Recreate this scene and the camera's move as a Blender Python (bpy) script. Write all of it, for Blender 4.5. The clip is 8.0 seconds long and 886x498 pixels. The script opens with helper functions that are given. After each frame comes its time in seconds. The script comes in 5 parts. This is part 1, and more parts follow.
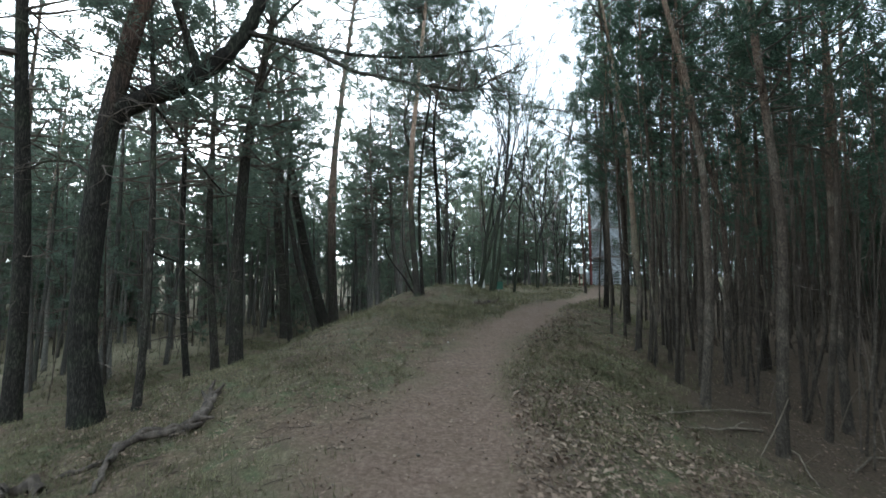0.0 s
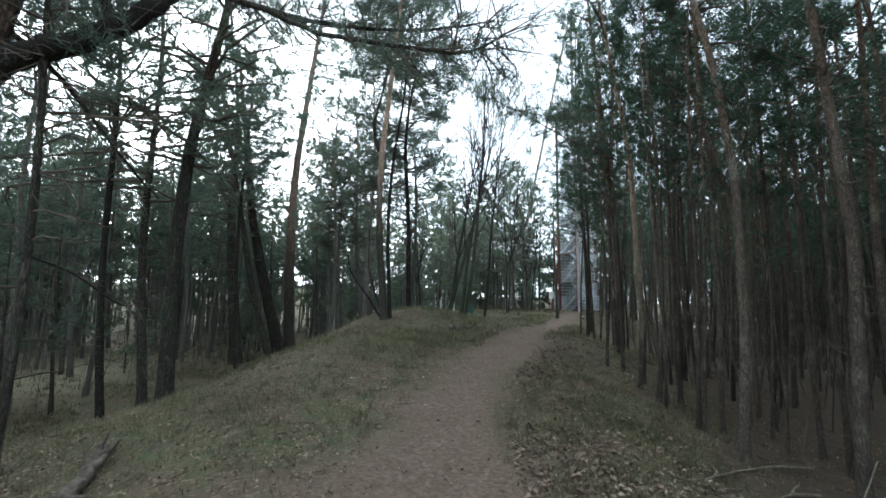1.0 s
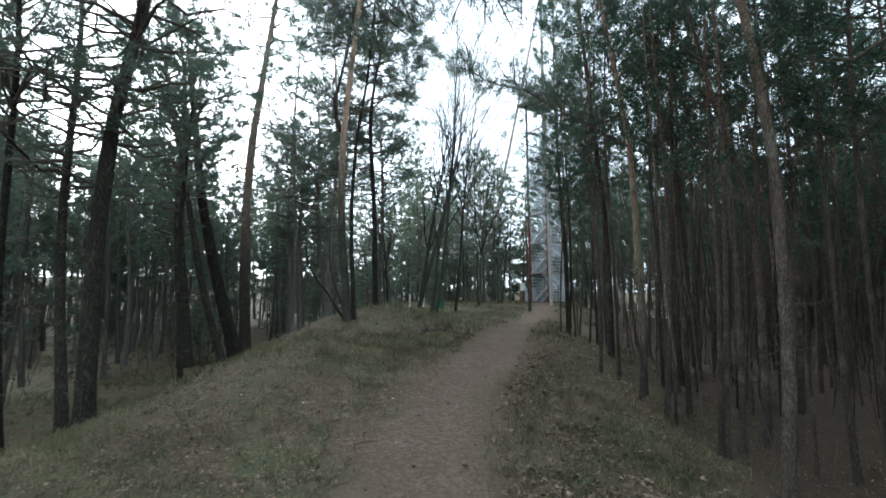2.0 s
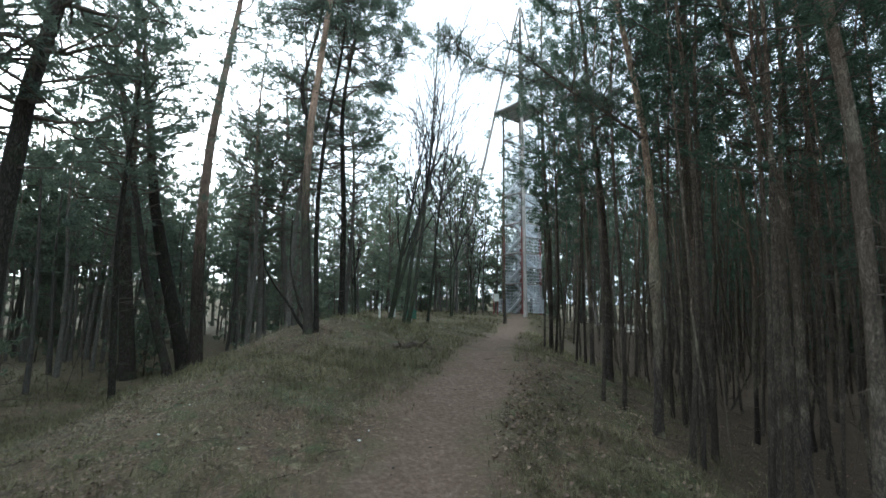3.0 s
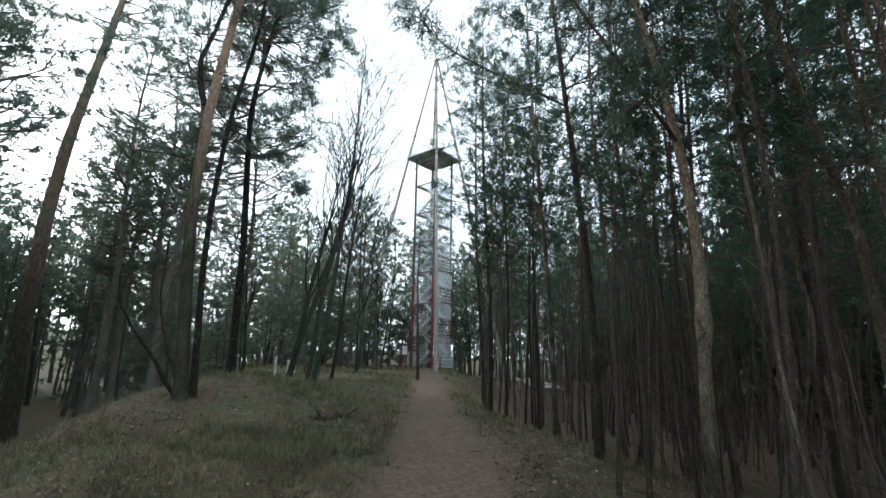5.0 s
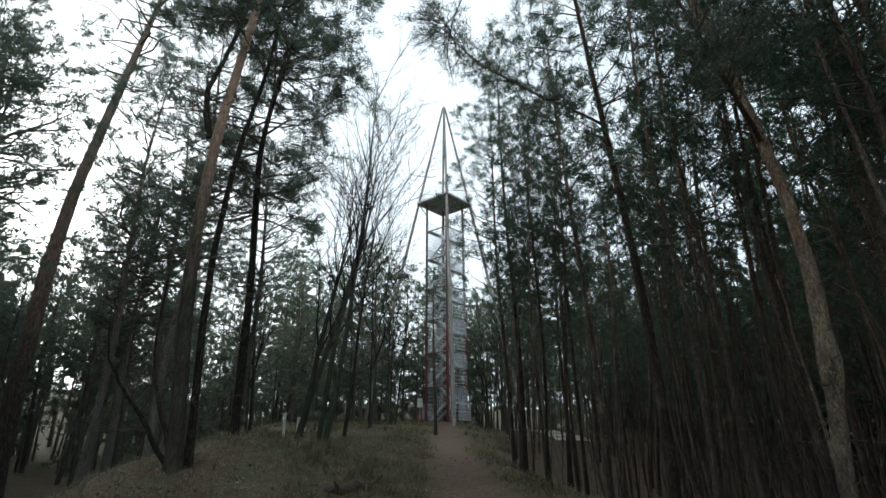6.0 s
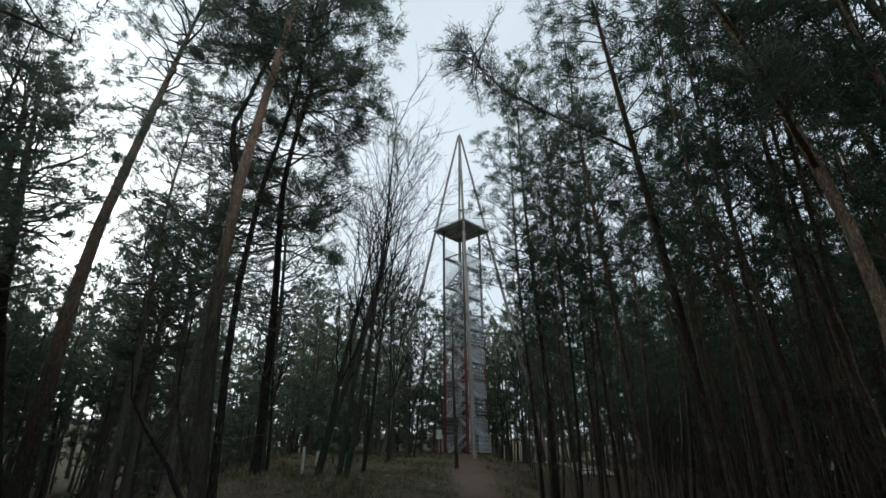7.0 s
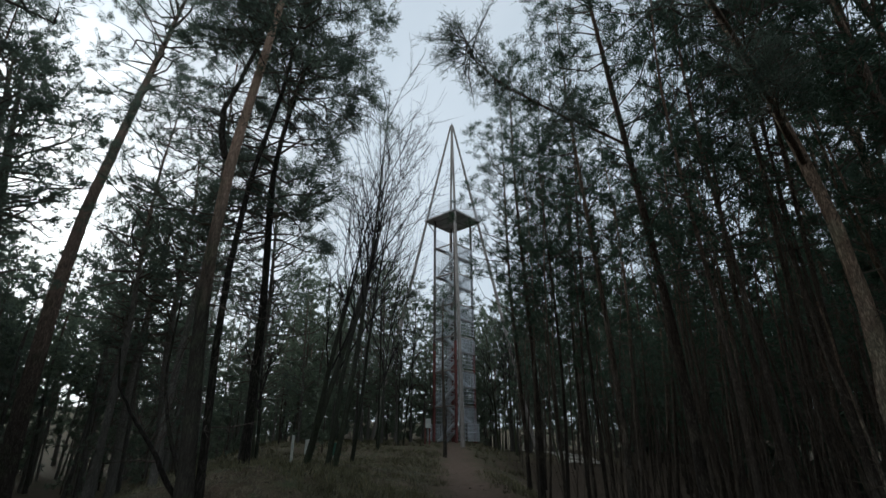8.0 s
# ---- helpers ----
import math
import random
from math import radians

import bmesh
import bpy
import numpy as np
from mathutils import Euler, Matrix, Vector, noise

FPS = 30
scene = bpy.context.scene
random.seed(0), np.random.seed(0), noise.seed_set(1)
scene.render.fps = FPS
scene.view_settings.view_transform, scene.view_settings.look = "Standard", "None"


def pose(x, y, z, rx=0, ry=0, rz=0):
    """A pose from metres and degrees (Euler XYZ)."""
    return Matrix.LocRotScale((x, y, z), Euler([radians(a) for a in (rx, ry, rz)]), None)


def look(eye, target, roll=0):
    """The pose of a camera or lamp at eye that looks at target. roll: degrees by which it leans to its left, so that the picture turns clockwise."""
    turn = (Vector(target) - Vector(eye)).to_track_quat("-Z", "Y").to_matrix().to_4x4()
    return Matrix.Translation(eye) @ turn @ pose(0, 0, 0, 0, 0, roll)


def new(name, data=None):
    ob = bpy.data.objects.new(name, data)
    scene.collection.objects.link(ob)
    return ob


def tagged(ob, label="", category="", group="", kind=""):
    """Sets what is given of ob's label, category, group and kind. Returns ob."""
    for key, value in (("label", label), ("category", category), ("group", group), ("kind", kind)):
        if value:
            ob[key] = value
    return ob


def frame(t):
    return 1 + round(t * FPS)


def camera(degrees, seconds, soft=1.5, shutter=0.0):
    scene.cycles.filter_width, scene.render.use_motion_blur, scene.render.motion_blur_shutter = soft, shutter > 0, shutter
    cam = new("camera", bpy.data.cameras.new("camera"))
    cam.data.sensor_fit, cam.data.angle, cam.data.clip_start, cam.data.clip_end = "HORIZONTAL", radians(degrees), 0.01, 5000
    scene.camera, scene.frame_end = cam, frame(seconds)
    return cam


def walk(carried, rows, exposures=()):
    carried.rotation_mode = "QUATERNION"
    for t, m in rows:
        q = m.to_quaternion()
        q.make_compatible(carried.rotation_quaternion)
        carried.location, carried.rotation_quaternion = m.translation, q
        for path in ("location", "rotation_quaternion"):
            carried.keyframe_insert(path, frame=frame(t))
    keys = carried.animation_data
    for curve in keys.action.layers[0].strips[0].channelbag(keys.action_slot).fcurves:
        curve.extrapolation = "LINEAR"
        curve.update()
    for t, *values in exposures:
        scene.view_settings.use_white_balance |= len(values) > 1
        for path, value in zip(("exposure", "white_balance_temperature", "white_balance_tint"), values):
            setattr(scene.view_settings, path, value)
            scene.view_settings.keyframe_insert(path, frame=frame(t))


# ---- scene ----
cam = camera(86.0, 8.0, soft=1.5, shutter=0.3)
PATH = [
    (0, (-0.154, -0.601, 1.710), (-0.104, 1.391, 1.878), -0.2),
    (0.5, (-0.294, 0.208, 1.662), (-0.215, 2.190, 1.913), -0.1),
    (1, (-0.327, 1.059, 1.704), (-0.128, 3.031, 1.970), 0.6),
    (1.5, (-0.243, 1.820, 1.823), (-0.038, 3.791, 2.091), 0.8),
    (2, (-0.261, 2.498, 1.938), (0.075, 4.457, 2.165), -0.2),
    (3.5, (-0.157, 4.658, 2.012), (0.376, 6.565, 2.293), 1.5),
    (4, (-0.151, 5.350, 2.011), (0.498, 7.224, 2.273), 1.5),
    (4.5, (-0.246, 5.969, 2.011), (0.478, 7.789, 2.416), 0.1),
    (4.7, (-0.349, 6.195, 2.021), (0.462, 7.967, 2.470), -0.2),
    (5.8, (-0.224, 7.534, 2.104), (0.611, 9.250, 2.706), 1.6),
    (6, (-0.219, 7.638, 2.112), (0.566, 9.348, 2.790), -0.4),
    (6.5, (-0.298, 7.847, 2.270), (0.516, 9.551, 2.927), -1.4),
    (7, (-0.349, 7.871, 2.275), (0.364, 9.569, 3.054), -0.3),
    (7.5, (-0.377, 7.825, 2.268), (0.359, 9.512, 3.049), 0.3),
    (8, (-0.349, 7.867, 2.284), (0.405, 9.565, 3.025), -0.1),
]
walk(cam, [(t, look(e, g, r)) for t, e, g, r in PATH],
     exposures=[(0.0, 1.3, 5620, 1), (4.5, 1.22, 5700, 1), (5.8, 0.5, 6000, 3), (7.0, -0.2, 5980, 4), (8.0, -0.44, 5850, 5)])

# ---- light: overcast sky, the sun a bright patch behind thin cloud ----
SUN_DIR = Vector((-0.383, 0.846, 0.372)).normalized()
world = bpy.data.worlds.new("overcast_sky")
scene.world = world
world.use_nodes = True
wn, wl = world.node_tree.nodes, world.node_tree.links
sky = wn.new("ShaderNodeTexSky")
sky.sky_type = "NISHITA"
sky.sun_disc = False
sky.sun_elevation = math.asin(SUN_DIR.z)
sky.sun_rotation = math.atan2(SUN_DIR.x, SUN_DIR.y)
sky.dust_density = 4.0
sky.air_density = 1.0
sky.ozone_density = 1.0
pale = wn.new("ShaderNodeHueSaturation")
pale.inputs["Saturation"].default_value = 0.3
wl.new(sky.outputs["Color"], pale.inputs["Color"])
# the cloud deck: grey-white, a little uneven
wtc, wno, wra, wmx = wn.new("ShaderNodeTexCoord"), wn.new("ShaderNodeTexNoise"), wn.new("ShaderNodeValToRGB"), wn.new("ShaderNodeMix")
wno.inputs["Scale"].default_value, wno.inputs["Detail"].default_value = 1.8, 4
wra.color_ramp.elements[0].position, wra.color_ramp.elements[0].color = 0.3, (5.6, 6.2, 6.7, 1)
wra.color_ramp.elements[1].position, wra.color_ramp.elements[1].color = 0.7, (7.6, 7.9, 8.2, 1)
wmx.data_type = "RGBA"
wmx.inputs["Factor"].default_value = 0.7
wl.new(wtc.outputs["Generated"], wno.inputs["Vector"])
wl.new(wno.outputs["Fac"], wra.inputs["Fac"])
wl.new(pale.outputs["Color"], wmx.inputs[6])
wl.new(wra.outputs["Color"], wmx.inputs[7])
wl.new(wmx.outputs[2], wn["Background"].inputs["Color"])
wn["Background"].inputs["Strength"].default_value = 0.15
sun = new("sun", bpy.data.lights.new("sun", "SUN"))
sun.data.energy = 1.7
sun.data.angle = radians(18)
sun.data.color = (1.0, 0.95, 0.88)
sun.matrix_world = look(SUN_DIR * 200, (0, 0, 0))


# ---- materials ----
def material(name, stops, scale=4.0, detail=6.0, rough=0.85, bump=0.3, bump_scale=30.0, stretch=(1, 1, 1), island=0.0, per_object=0.0, coords="Object", metal=0.0, second=None):
    """A node material: colours along a noise, a second larger noise that darkens, relief, and a spread from piece to piece."""
    m = bpy.data.materials.new(name)
    m.use_nodes = True
    n, l = m.node_tree.nodes, m.node_tree.links
    b = n["Principled BSDF"]
    b.inputs["Roughness"].default_value = rough
    b.inputs["Metallic"].default_value = metal
    b.inputs["Specular IOR Level"].default_value = 0.25
    tc, mp = n.new("ShaderNodeTexCoord"), n.new("ShaderNodeMapping")
    mp.inputs["Scale"].default_value = stretch
    l.new(tc.outputs[coords], mp.inputs["Vector"])
    a = n.new("ShaderNodeTexNoise")
    a.inputs["Scale"].default_value, a.inputs["Detail"].default_value, a.inputs["Roughness"].default_value = scale, detail, 0.65
    l.new(mp.outputs["Vector"], a.inputs["Vector"])
    ramp = n.new("ShaderNodeValToRGB")
    while len(ramp.color_ramp.elements) < len(stops):
        ramp.color_ramp.elements.new(0.5)
    for e, (p, c) in zip(ramp.color_ramp.elements, stops):
        e.position, e.color = p, (*c, 1)
    l.new(a.outputs["Fac"], ramp.inputs["Fac"])
    big = n.new("ShaderNodeTexNoise")
    big.inputs["Scale"].default_value, big.inputs["Detail"].default_value = scale * 0.17, 3
    l.new(tc.outputs[coords], big.inputs["Vector"])
    rng = n.new("ShaderNodeMapRange")
    rng.inputs["From Min"].default_value, rng.inputs["From Max"].default_value = 0.3, 0.7
    rng.inputs["To Min"].default_value, rng.inputs["To Max"].default_value = 0.75, 1.2
    l.new(big.outputs["Fac"], rng.inputs["Value"])
    val = rng.outputs["Result"]
    if island or per_object:
        src = n.new("ShaderNodeNewGeometry").outputs["Random Per Island"] if island else n.new("ShaderNodeObjectInfo").outputs["Random"]
        spread = island or per_object
        r2 = n.new("ShaderNodeMapRange")
        r2.inputs["To Min"].default_value, r2.inputs["To Max"].default_value = 1 - spread, 1 + spread
        l.new(src, r2.inputs["Value"])
        mul = n.new("ShaderNodeMath")
        mul.operation = "MULTIPLY"
        l.new(val, mul.inputs[0])
        l.new(r2.outputs["Result"], mul.inputs[1])
        val = mul.outputs["Value"]
    hs = n.new("ShaderNodeHueSaturation")
    l.new(ramp.outputs["Color"], hs.inputs["Color"])
    l.new(val, hs.inputs["Value"])
    l.new(hs.outputs["Color"], b.inputs["Base Color"])
    if bump:
        bn = n.new("ShaderNodeTexNoise")
        bn.inputs["Scale"].default_value, bn.inputs["Detail"].default_value = bump_scale, 5
        l.new(mp.outputs["Vector"], bn.inputs["Vector"])
        bu = n.new("ShaderNodeBump")
        bu.inputs["Strength"].default_value, bu.inputs["Distance"].default_value = bump, 0.03
        l.new(bn.outputs["Fac"], bu.inputs["Height"])
        l.new(bu.outputs["Normal"], b.inputs["Normal"])
    return m


def bark_material(name, low, mid, high, z0, z1, moss=(0.09, 0.11, 0.06), moss_amount=0.25, plates=30.0, crack=0.6):
    """Pine bark: furrowed plates, grey-brown at the foot, thin and orange higher up, algae in patches."""
    m = bpy.data.materials.new(name)
    m.use_nodes = True
    n, l = m.node_tree.nodes, m.node_tree.links
    b = n["Principled BSDF"]
    b.inputs["Roughness"].default_value = 0.92
    b.inputs["Specular IOR Level"].default_value = 0.15
    tc, mp = n.new("ShaderNodeTexCoord"), n.new("ShaderNodeMapping")
    mp.inputs["Scale"].default_value = (1, 1, 0.22)
    l.new(tc.outputs["Object"], mp.inputs["Vector"])
    vor = n.new("ShaderNodeTexVoronoi")
    vor.feature = "DISTANCE_TO_EDGE"
    vor.inputs["Scale"].default_value = plates
    nz = n.new("ShaderNodeTexNoise")
    nz.inputs["Scale"].default_value, nz.inputs["Detail"].default_value = 9, 6
    l.new(mp.outputs["Vector"], nz.inputs["Vector"])
    mixv = n.new("ShaderNodeMix")
    mixv.data_type = "VECTOR"
    mixv.inputs["Factor"].default_value = 0.3
    l.new(mp.outputs["Vector"], mixv.inputs["A"])
    l.new(nz.outputs["Color"], mixv.inputs["B"])
    l.new(mixv.outputs["Result"], vor.inputs["Vector"])
    cr = n.new("ShaderNodeMapRange")
    cr.inputs["From Max"].default_value = 0.3
    cr.inputs["To Min"].default_value = crack
    l.new(vor.outputs["Distance"], cr.inputs["Value"])
    sep = n.new("ShaderNodeSeparateXYZ")
    l.new(tc.outputs["Object"], sep.inputs["Vector"])
    zz = n.new("ShaderNodeMath")
    zz.operation = "MULTIPLY_ADD"
    zz.inputs[1].default_value = 3.0
    l.new(nz.outputs["Fac"], zz.inputs[0])
    l.new(sep.outputs["Z"], zz.inputs[2])
    hr = n.new("ShaderNodeMapRange")
    hr.inputs["From Min"].default_value, hr.inputs["From Max"].default_value = z0 + 1.5, z1 + 1.5
    l.new(zz.outputs["Value"], hr.inputs["Value"])
    ramp = n.new("ShaderNodeValToRGB")
    ramp.color_ramp.elements.new(0.5)
    for e, (p, c) in zip(ramp.color_ramp.elements, ((0.0, low), (0.45, mid), (1.0, high))):
        e.position, e.color = p, (*c, 1)
    l.new(hr.outputs["Result"], ramp.inputs["Fac"])
    mo = n.new("ShaderNodeTexNoise")
    mo.inputs["Scale"].default_value, mo.inputs["Detail"].default_value = 2.2, 5
    l.new(tc.outputs["Object"], mo.inputs["Vector"])
    mr = n.new("ShaderNodeMapRange")
    mr.inputs["From Min"].default_value, mr.inputs["From Max"].default_value = 0.5, 0.72
    mr.inputs["To Max"].default_value = moss_amount * 2
    l.new(mo.outputs["Fac"], mr.inputs["Value"])
    mm = n.new("ShaderNodeMix")
    mm.data_type = "RGBA"
    l.new(mr.outputs["Result"], mm.inputs["Factor"])
    l.new(ramp.outputs["Color"], mm.inputs[6])
    mm.inputs[7].default_value = (*moss, 1)
    oi = n.new("ShaderNodeObjectInfo")
    orr = n.new("ShaderNodeMapRange")
    orr.inputs["To Min"].default_value, orr.inputs["To Max"].default_value = 0.6, 1.45
    l.new(oi.outputs["Random"], orr.inputs["Value"])
    mul = n.new("ShaderNodeMath")
    mul.operation = "MULTIPLY"
    l.new(orr.outputs["Result"], mul.inputs[0])
    l.new(cr.outputs["Result"], mul.inputs[1])
    grain = n.new("ShaderNodeTexNoise")
    grain.inputs["Scale"].default_value, grain.inputs["Detail"].default_value, grain.inputs["Roughness"].default_value = 38, 7, 0.75
    l.new(mp.outputs["Vector"], grain.inputs["Vector"])
    gr = n.new("ShaderNodeMapRange")
    gr.inputs["From Min"].default_value, gr.inputs["From Max"].default_value = 0.3, 0.7
    gr.inputs["To Min"].default_value, gr.inputs["To Max"].default_value = 0.6, 1.45
    l.new(grain.outputs["Fac"], gr.inputs["Value"])
    mul2 = n.new("ShaderNodeMath")
    mul2.operation = "MULTIPLY"
    l.new(mul.outputs["Value"], mul2.inputs[0])
    l.new(gr.outputs["Result"], mul2.inputs[1])
    hs = n.new("ShaderNodeHueSaturation")
    l.new(mm.outputs[2], hs.inputs["Color"])
    l.new(mul2.outputs["Value"], hs.inputs["Value"])
    l.new(hs.outputs["Color"], b.inputs["Base Color"])
    bu = n.new("ShaderNodeBump")
    bu.inputs["Strength"].default_value, bu.inputs["Distance"].default_value = 0.8, 0.02
    l.new(cr.outputs["Result"], bu.inputs["Height"])
    l.new(bu.outputs["Normal"], b.inputs["Normal"])
    return m


def needle_material(name, stops, island=0.35, through_light=0.36):
    """Needles: a thin, slightly translucent leaf, its colour spread from needle to needle and tree to tree."""
    m = material(name, stops, scale=1.6, rough=0.6, bump=0, island=island)
    b = m.node_tree.nodes["Principled BSDF"]
    b.inputs["Specular IOR Level"].default_value = 0.3
    tr = m.node_tree.nodes.new("ShaderNodeBsdfTranslucent")
    mix = m.node_tree.nodes.new("ShaderNodeMixShader")
    mix.inputs["Fac"].default_value = through_light
    src = b.inputs["Base Color"].links[0].from_socket
    m.node_tree.links.new(src, tr.inputs["Color"])
    m.node_tree.links.new(b.outputs["BSDF"], mix.inputs[1])
    m.node_tree.links.new(tr.outputs["BSDF"], mix.inputs[2])
    m.node_tree.links.new(mix.outputs["Shader"], m.node_tree.nodes["Material Output"].inputs["Surface"])
    return m


BARK_OLD = bark_material("old_pine_bark", (0.058, 0.05, 0.041), (0.085, 0.069, 0.056), (0.21, 0.135, 0.092), 6.5, 13.0, crack=0.3, plates=24.0)
# bark of the farther stems, lightened in colour to stand in for haze
BARK_HAZED = bark_material("hazed_grey_brown_bark", (0.18, 0.165, 0.145), (0.215, 0.185, 0.158), (0.29, 0.21, 0.16), 4.0, 10.0, crack=0.5)
BARK_FORK = bark_material("forked_pine_bark", (0.05, 0.044, 0.036), (0.08, 0.062, 0.05), (0.24, 0.14, 0.1), 3.6, 6.8, crack=0.3, plates=24.0)
BARK_ORANGE = bark_material("orange_pine_bark", (0.05, 0.044, 0.036), (0.19, 0.14, 0.107), (0.42, 0.285, 0.21), 2.6, 6.0)
BARK_LEANING = bark_material("red_brown_pine_bark", (0.06, 0.049, 0.04), (0.125, 0.095, 0.075), (0.36, 0.255, 0.2), 3.0, 8.0, crack=0.35, plates=24.0)
BARK_YOUNG = bark_material("young_pine_bark", (0.085, 0.07, 0.055), (0.14, 0.108, 0.083), (0.26, 0.17, 0.115), 1.0, 8.0, moss=(0.235, 0.2, 0.155), moss_amount=0.4, plates=42.0, crack=0.4)
BARK_PALE = bark_material("pale_young_pine_bark", (0.085, 0.072, 0.058), (0.145, 0.106, 0.079), (0.26, 0.168, 0.113), 1.0, 8.0, moss=(0.28, 0.232, 0.175), moss_amount=0.45, plates=42.0, crack=0.35)
BARK_KNOT = bark_material("pale_flaking_pine_bark", (0.05, 0.042, 0.034), (0.18, 0.148, 0.114), (0.25, 0.175, 0.122), 0.5, 3.4, moss=(0.33, 0.3, 0.2), moss_amount=0.45, plates=42.0, crack=0.4)
BIRCH_TWIG = material("dark_birch_twigs", [(0.3, (0.02, 0.017, 0.016)), (0.7, (0.045, 0.037, 0.036))], scale=7, bump=0)
BARK_GREENISH = bark_material("algae_green_bark", (0.13, 0.14, 0.085), (0.17, 0.175, 0.115), (0.2, 0.19, 0.145), 1.0, 6.0, moss=(0.16, 0.18, 0.09), moss_amount=0.4)
BARK_BIRCH = bark_material("grey_green_bark", (0.055, 0.06, 0.04), (0.07, 0.072, 0.055), (0.075, 0.066, 0.058), 1.0, 6.0)
TWIG = material("dead_twig_wood", [(0.3, (0.054, 0.044, 0.035)), (0.7, (0.135, 0.106, 0.082))], scale=7, bump=0.2)
NEEDLE = needle_material("pine_needles", [(0.3, (0.038, 0.068, 0.044)), (0.5, (0.068, 0.106, 0.068)), (0.75, (0.112, 0.15, 0.094))], through_light=0.45)
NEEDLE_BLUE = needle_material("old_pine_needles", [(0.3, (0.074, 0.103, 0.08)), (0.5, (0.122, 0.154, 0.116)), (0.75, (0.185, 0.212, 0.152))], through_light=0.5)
# pale grey-green: distance haze put into the needle colour of the farther trees
NEEDLE_HAZED = needle_material("hazed_distant_needles", [(0.3, (0.096, 0.126, 0.092)), (0.5, (0.15, 0.185, 0.128)), (0.75, (0.225, 0.25, 0.172))], through_light=0.5)
GRASS = needle_material("dry_grass_blades", [(0.3, (0.066, 0.068, 0.034)), (0.5, (0.132, 0.122, 0.066)), (0.7, (0.25, 0.215, 0.13))], island=0.4, through_light=0.45)
HAY = needle_material("bleached_grass_blades", [(0.3, (0.11, 0.102, 0.066)), (0.5, (0.2, 0.18, 0.12)), (0.7, (0.33, 0.295, 0.205))], island=0.35, through_light=0.45)
LEAF = material("fallen_leaves", [(0.3, (0.1, 0.066, 0.046)), (0.5, (0.158, 0.11, 0.078)), (0.72, (0.26, 0.2, 0.142))], scale=3.0, bump=0, island=0.5, rough=0.65)
STICK = material("weathered_stick_wood", [(0.3, (0.085, 0.068, 0.05)), (0.7, (0.23, 0.19, 0.14))], scale=9, stretch=(1, 1, 1), bump=0.3)
ROOT = material("dead_root_wood", [(0.3, (0.025, 0.02, 0.016)), (0.5, (0.07, 0.054, 0.042)), (0.7, (0.15, 0.12, 0.095))], scale=11, bump=0.6, bump_scale=40)
STEEL = material("galvanised_steel", [(0.3, (0.56, 0.58, 0.61)), (0.7, (0.70, 0.72, 0.75))], scale=3, rough=0.45, bump=0.05, metal=0.15)
PALE_STEEL = material("pale_galvanised_steel", [(0.3, (0.72, 0.74, 0.76)), (0.7, (0.84, 0.86, 0.88))], scale=3, rough=0.5, bump=0.05, metal=0.05)
RED = material("red_brown_painted_timber", [(0.3, (0.15, 0.05, 0.045)), (0.7, (0.22, 0.08, 0.07))], scale=6, bump=0.15)
POLE = material("silvered_larch_pole", [(0.3, (0.24, 0.205, 0.18)), (0.7, (0.42, 0.38, 0.345))], scale=2.5, stretch=(6, 6, 0.4), bump=0.25)
DARK_TIMBER = material("dark_weathered_timber", [(0.3, (0.075, 0.062, 0.055)), (0.7, (0.15, 0.125, 0.11))], scale=2.5, stretch=(6, 6, 0.4), bump=0.25)
PLANK = material("weathered_deck_planks", [(0.3, (0.34, 0.32, 0.31)), (0.7, (0.52, 0.49, 0.47))], scale=5, bump=0.2)
SAND = material("pale_track_sand", [(0.3, (0.30, 0.27, 0.22)), (0.7, (0.48, 0.44, 0.37))], scale=2.0, bump=0.3)
BOARD = material("pale_notice_board", [(0.3, (0.50, 0.50, 0.44)), (0.7, (0.66, 0.66, 0.60))], scale=8, bump=0.05)
GREEN_BOARD = material("green_painted_board", [(0.3, (0.05, 0.12, 0.085)), (0.7, (0.08, 0.17, 0.12))], scale=8, bump=0.05)


# ---- meshes out of arrays ----
def mesh_of(name, v, f, mat, smooth=False):
    """v: points; f: arrays of faces, each with a constant number of corners."""
    v = np.asarray(v, dtype=np.float32)
    me = bpy.data.meshes.new(name)
    fs = [np.asarray(a, dtype=np.int32) for a in f if len(a)]
    total = sum(a.size for a in fs)
    me.vertices.add(len(v))
    me.vertices.foreach_set("co", v.ravel())
    me.loops.add(total)
    me.loops.foreach_set("vertex_index", np.concatenate([a.ravel() for a in fs]))
    starts, at = [], 0
    for a in fs:
        starts.append(at + np.arange(len(a), dtype=np.int32) * a.shape[1])
        at += a.size
    me.polygons.add(sum(len(a) for a in fs))
    me.polygons.foreach_set("loop_start", np.concatenate(starts))
    me.update(calc_edges=True)
    if smooth:
        me.polygons.foreach_set("use_smooth", np.ones(len(me.polygons), dtype=bool))
    me.materials.append(mat)
    return me


def part(name, me, parent=None, label="", kind="", at=None):
    ob = new(name, me)
    if parent:
        ob.parent = parent
    if at is not None:
        ob.matrix_basis = at
    return tagged(ob, label=label, kind=kind)


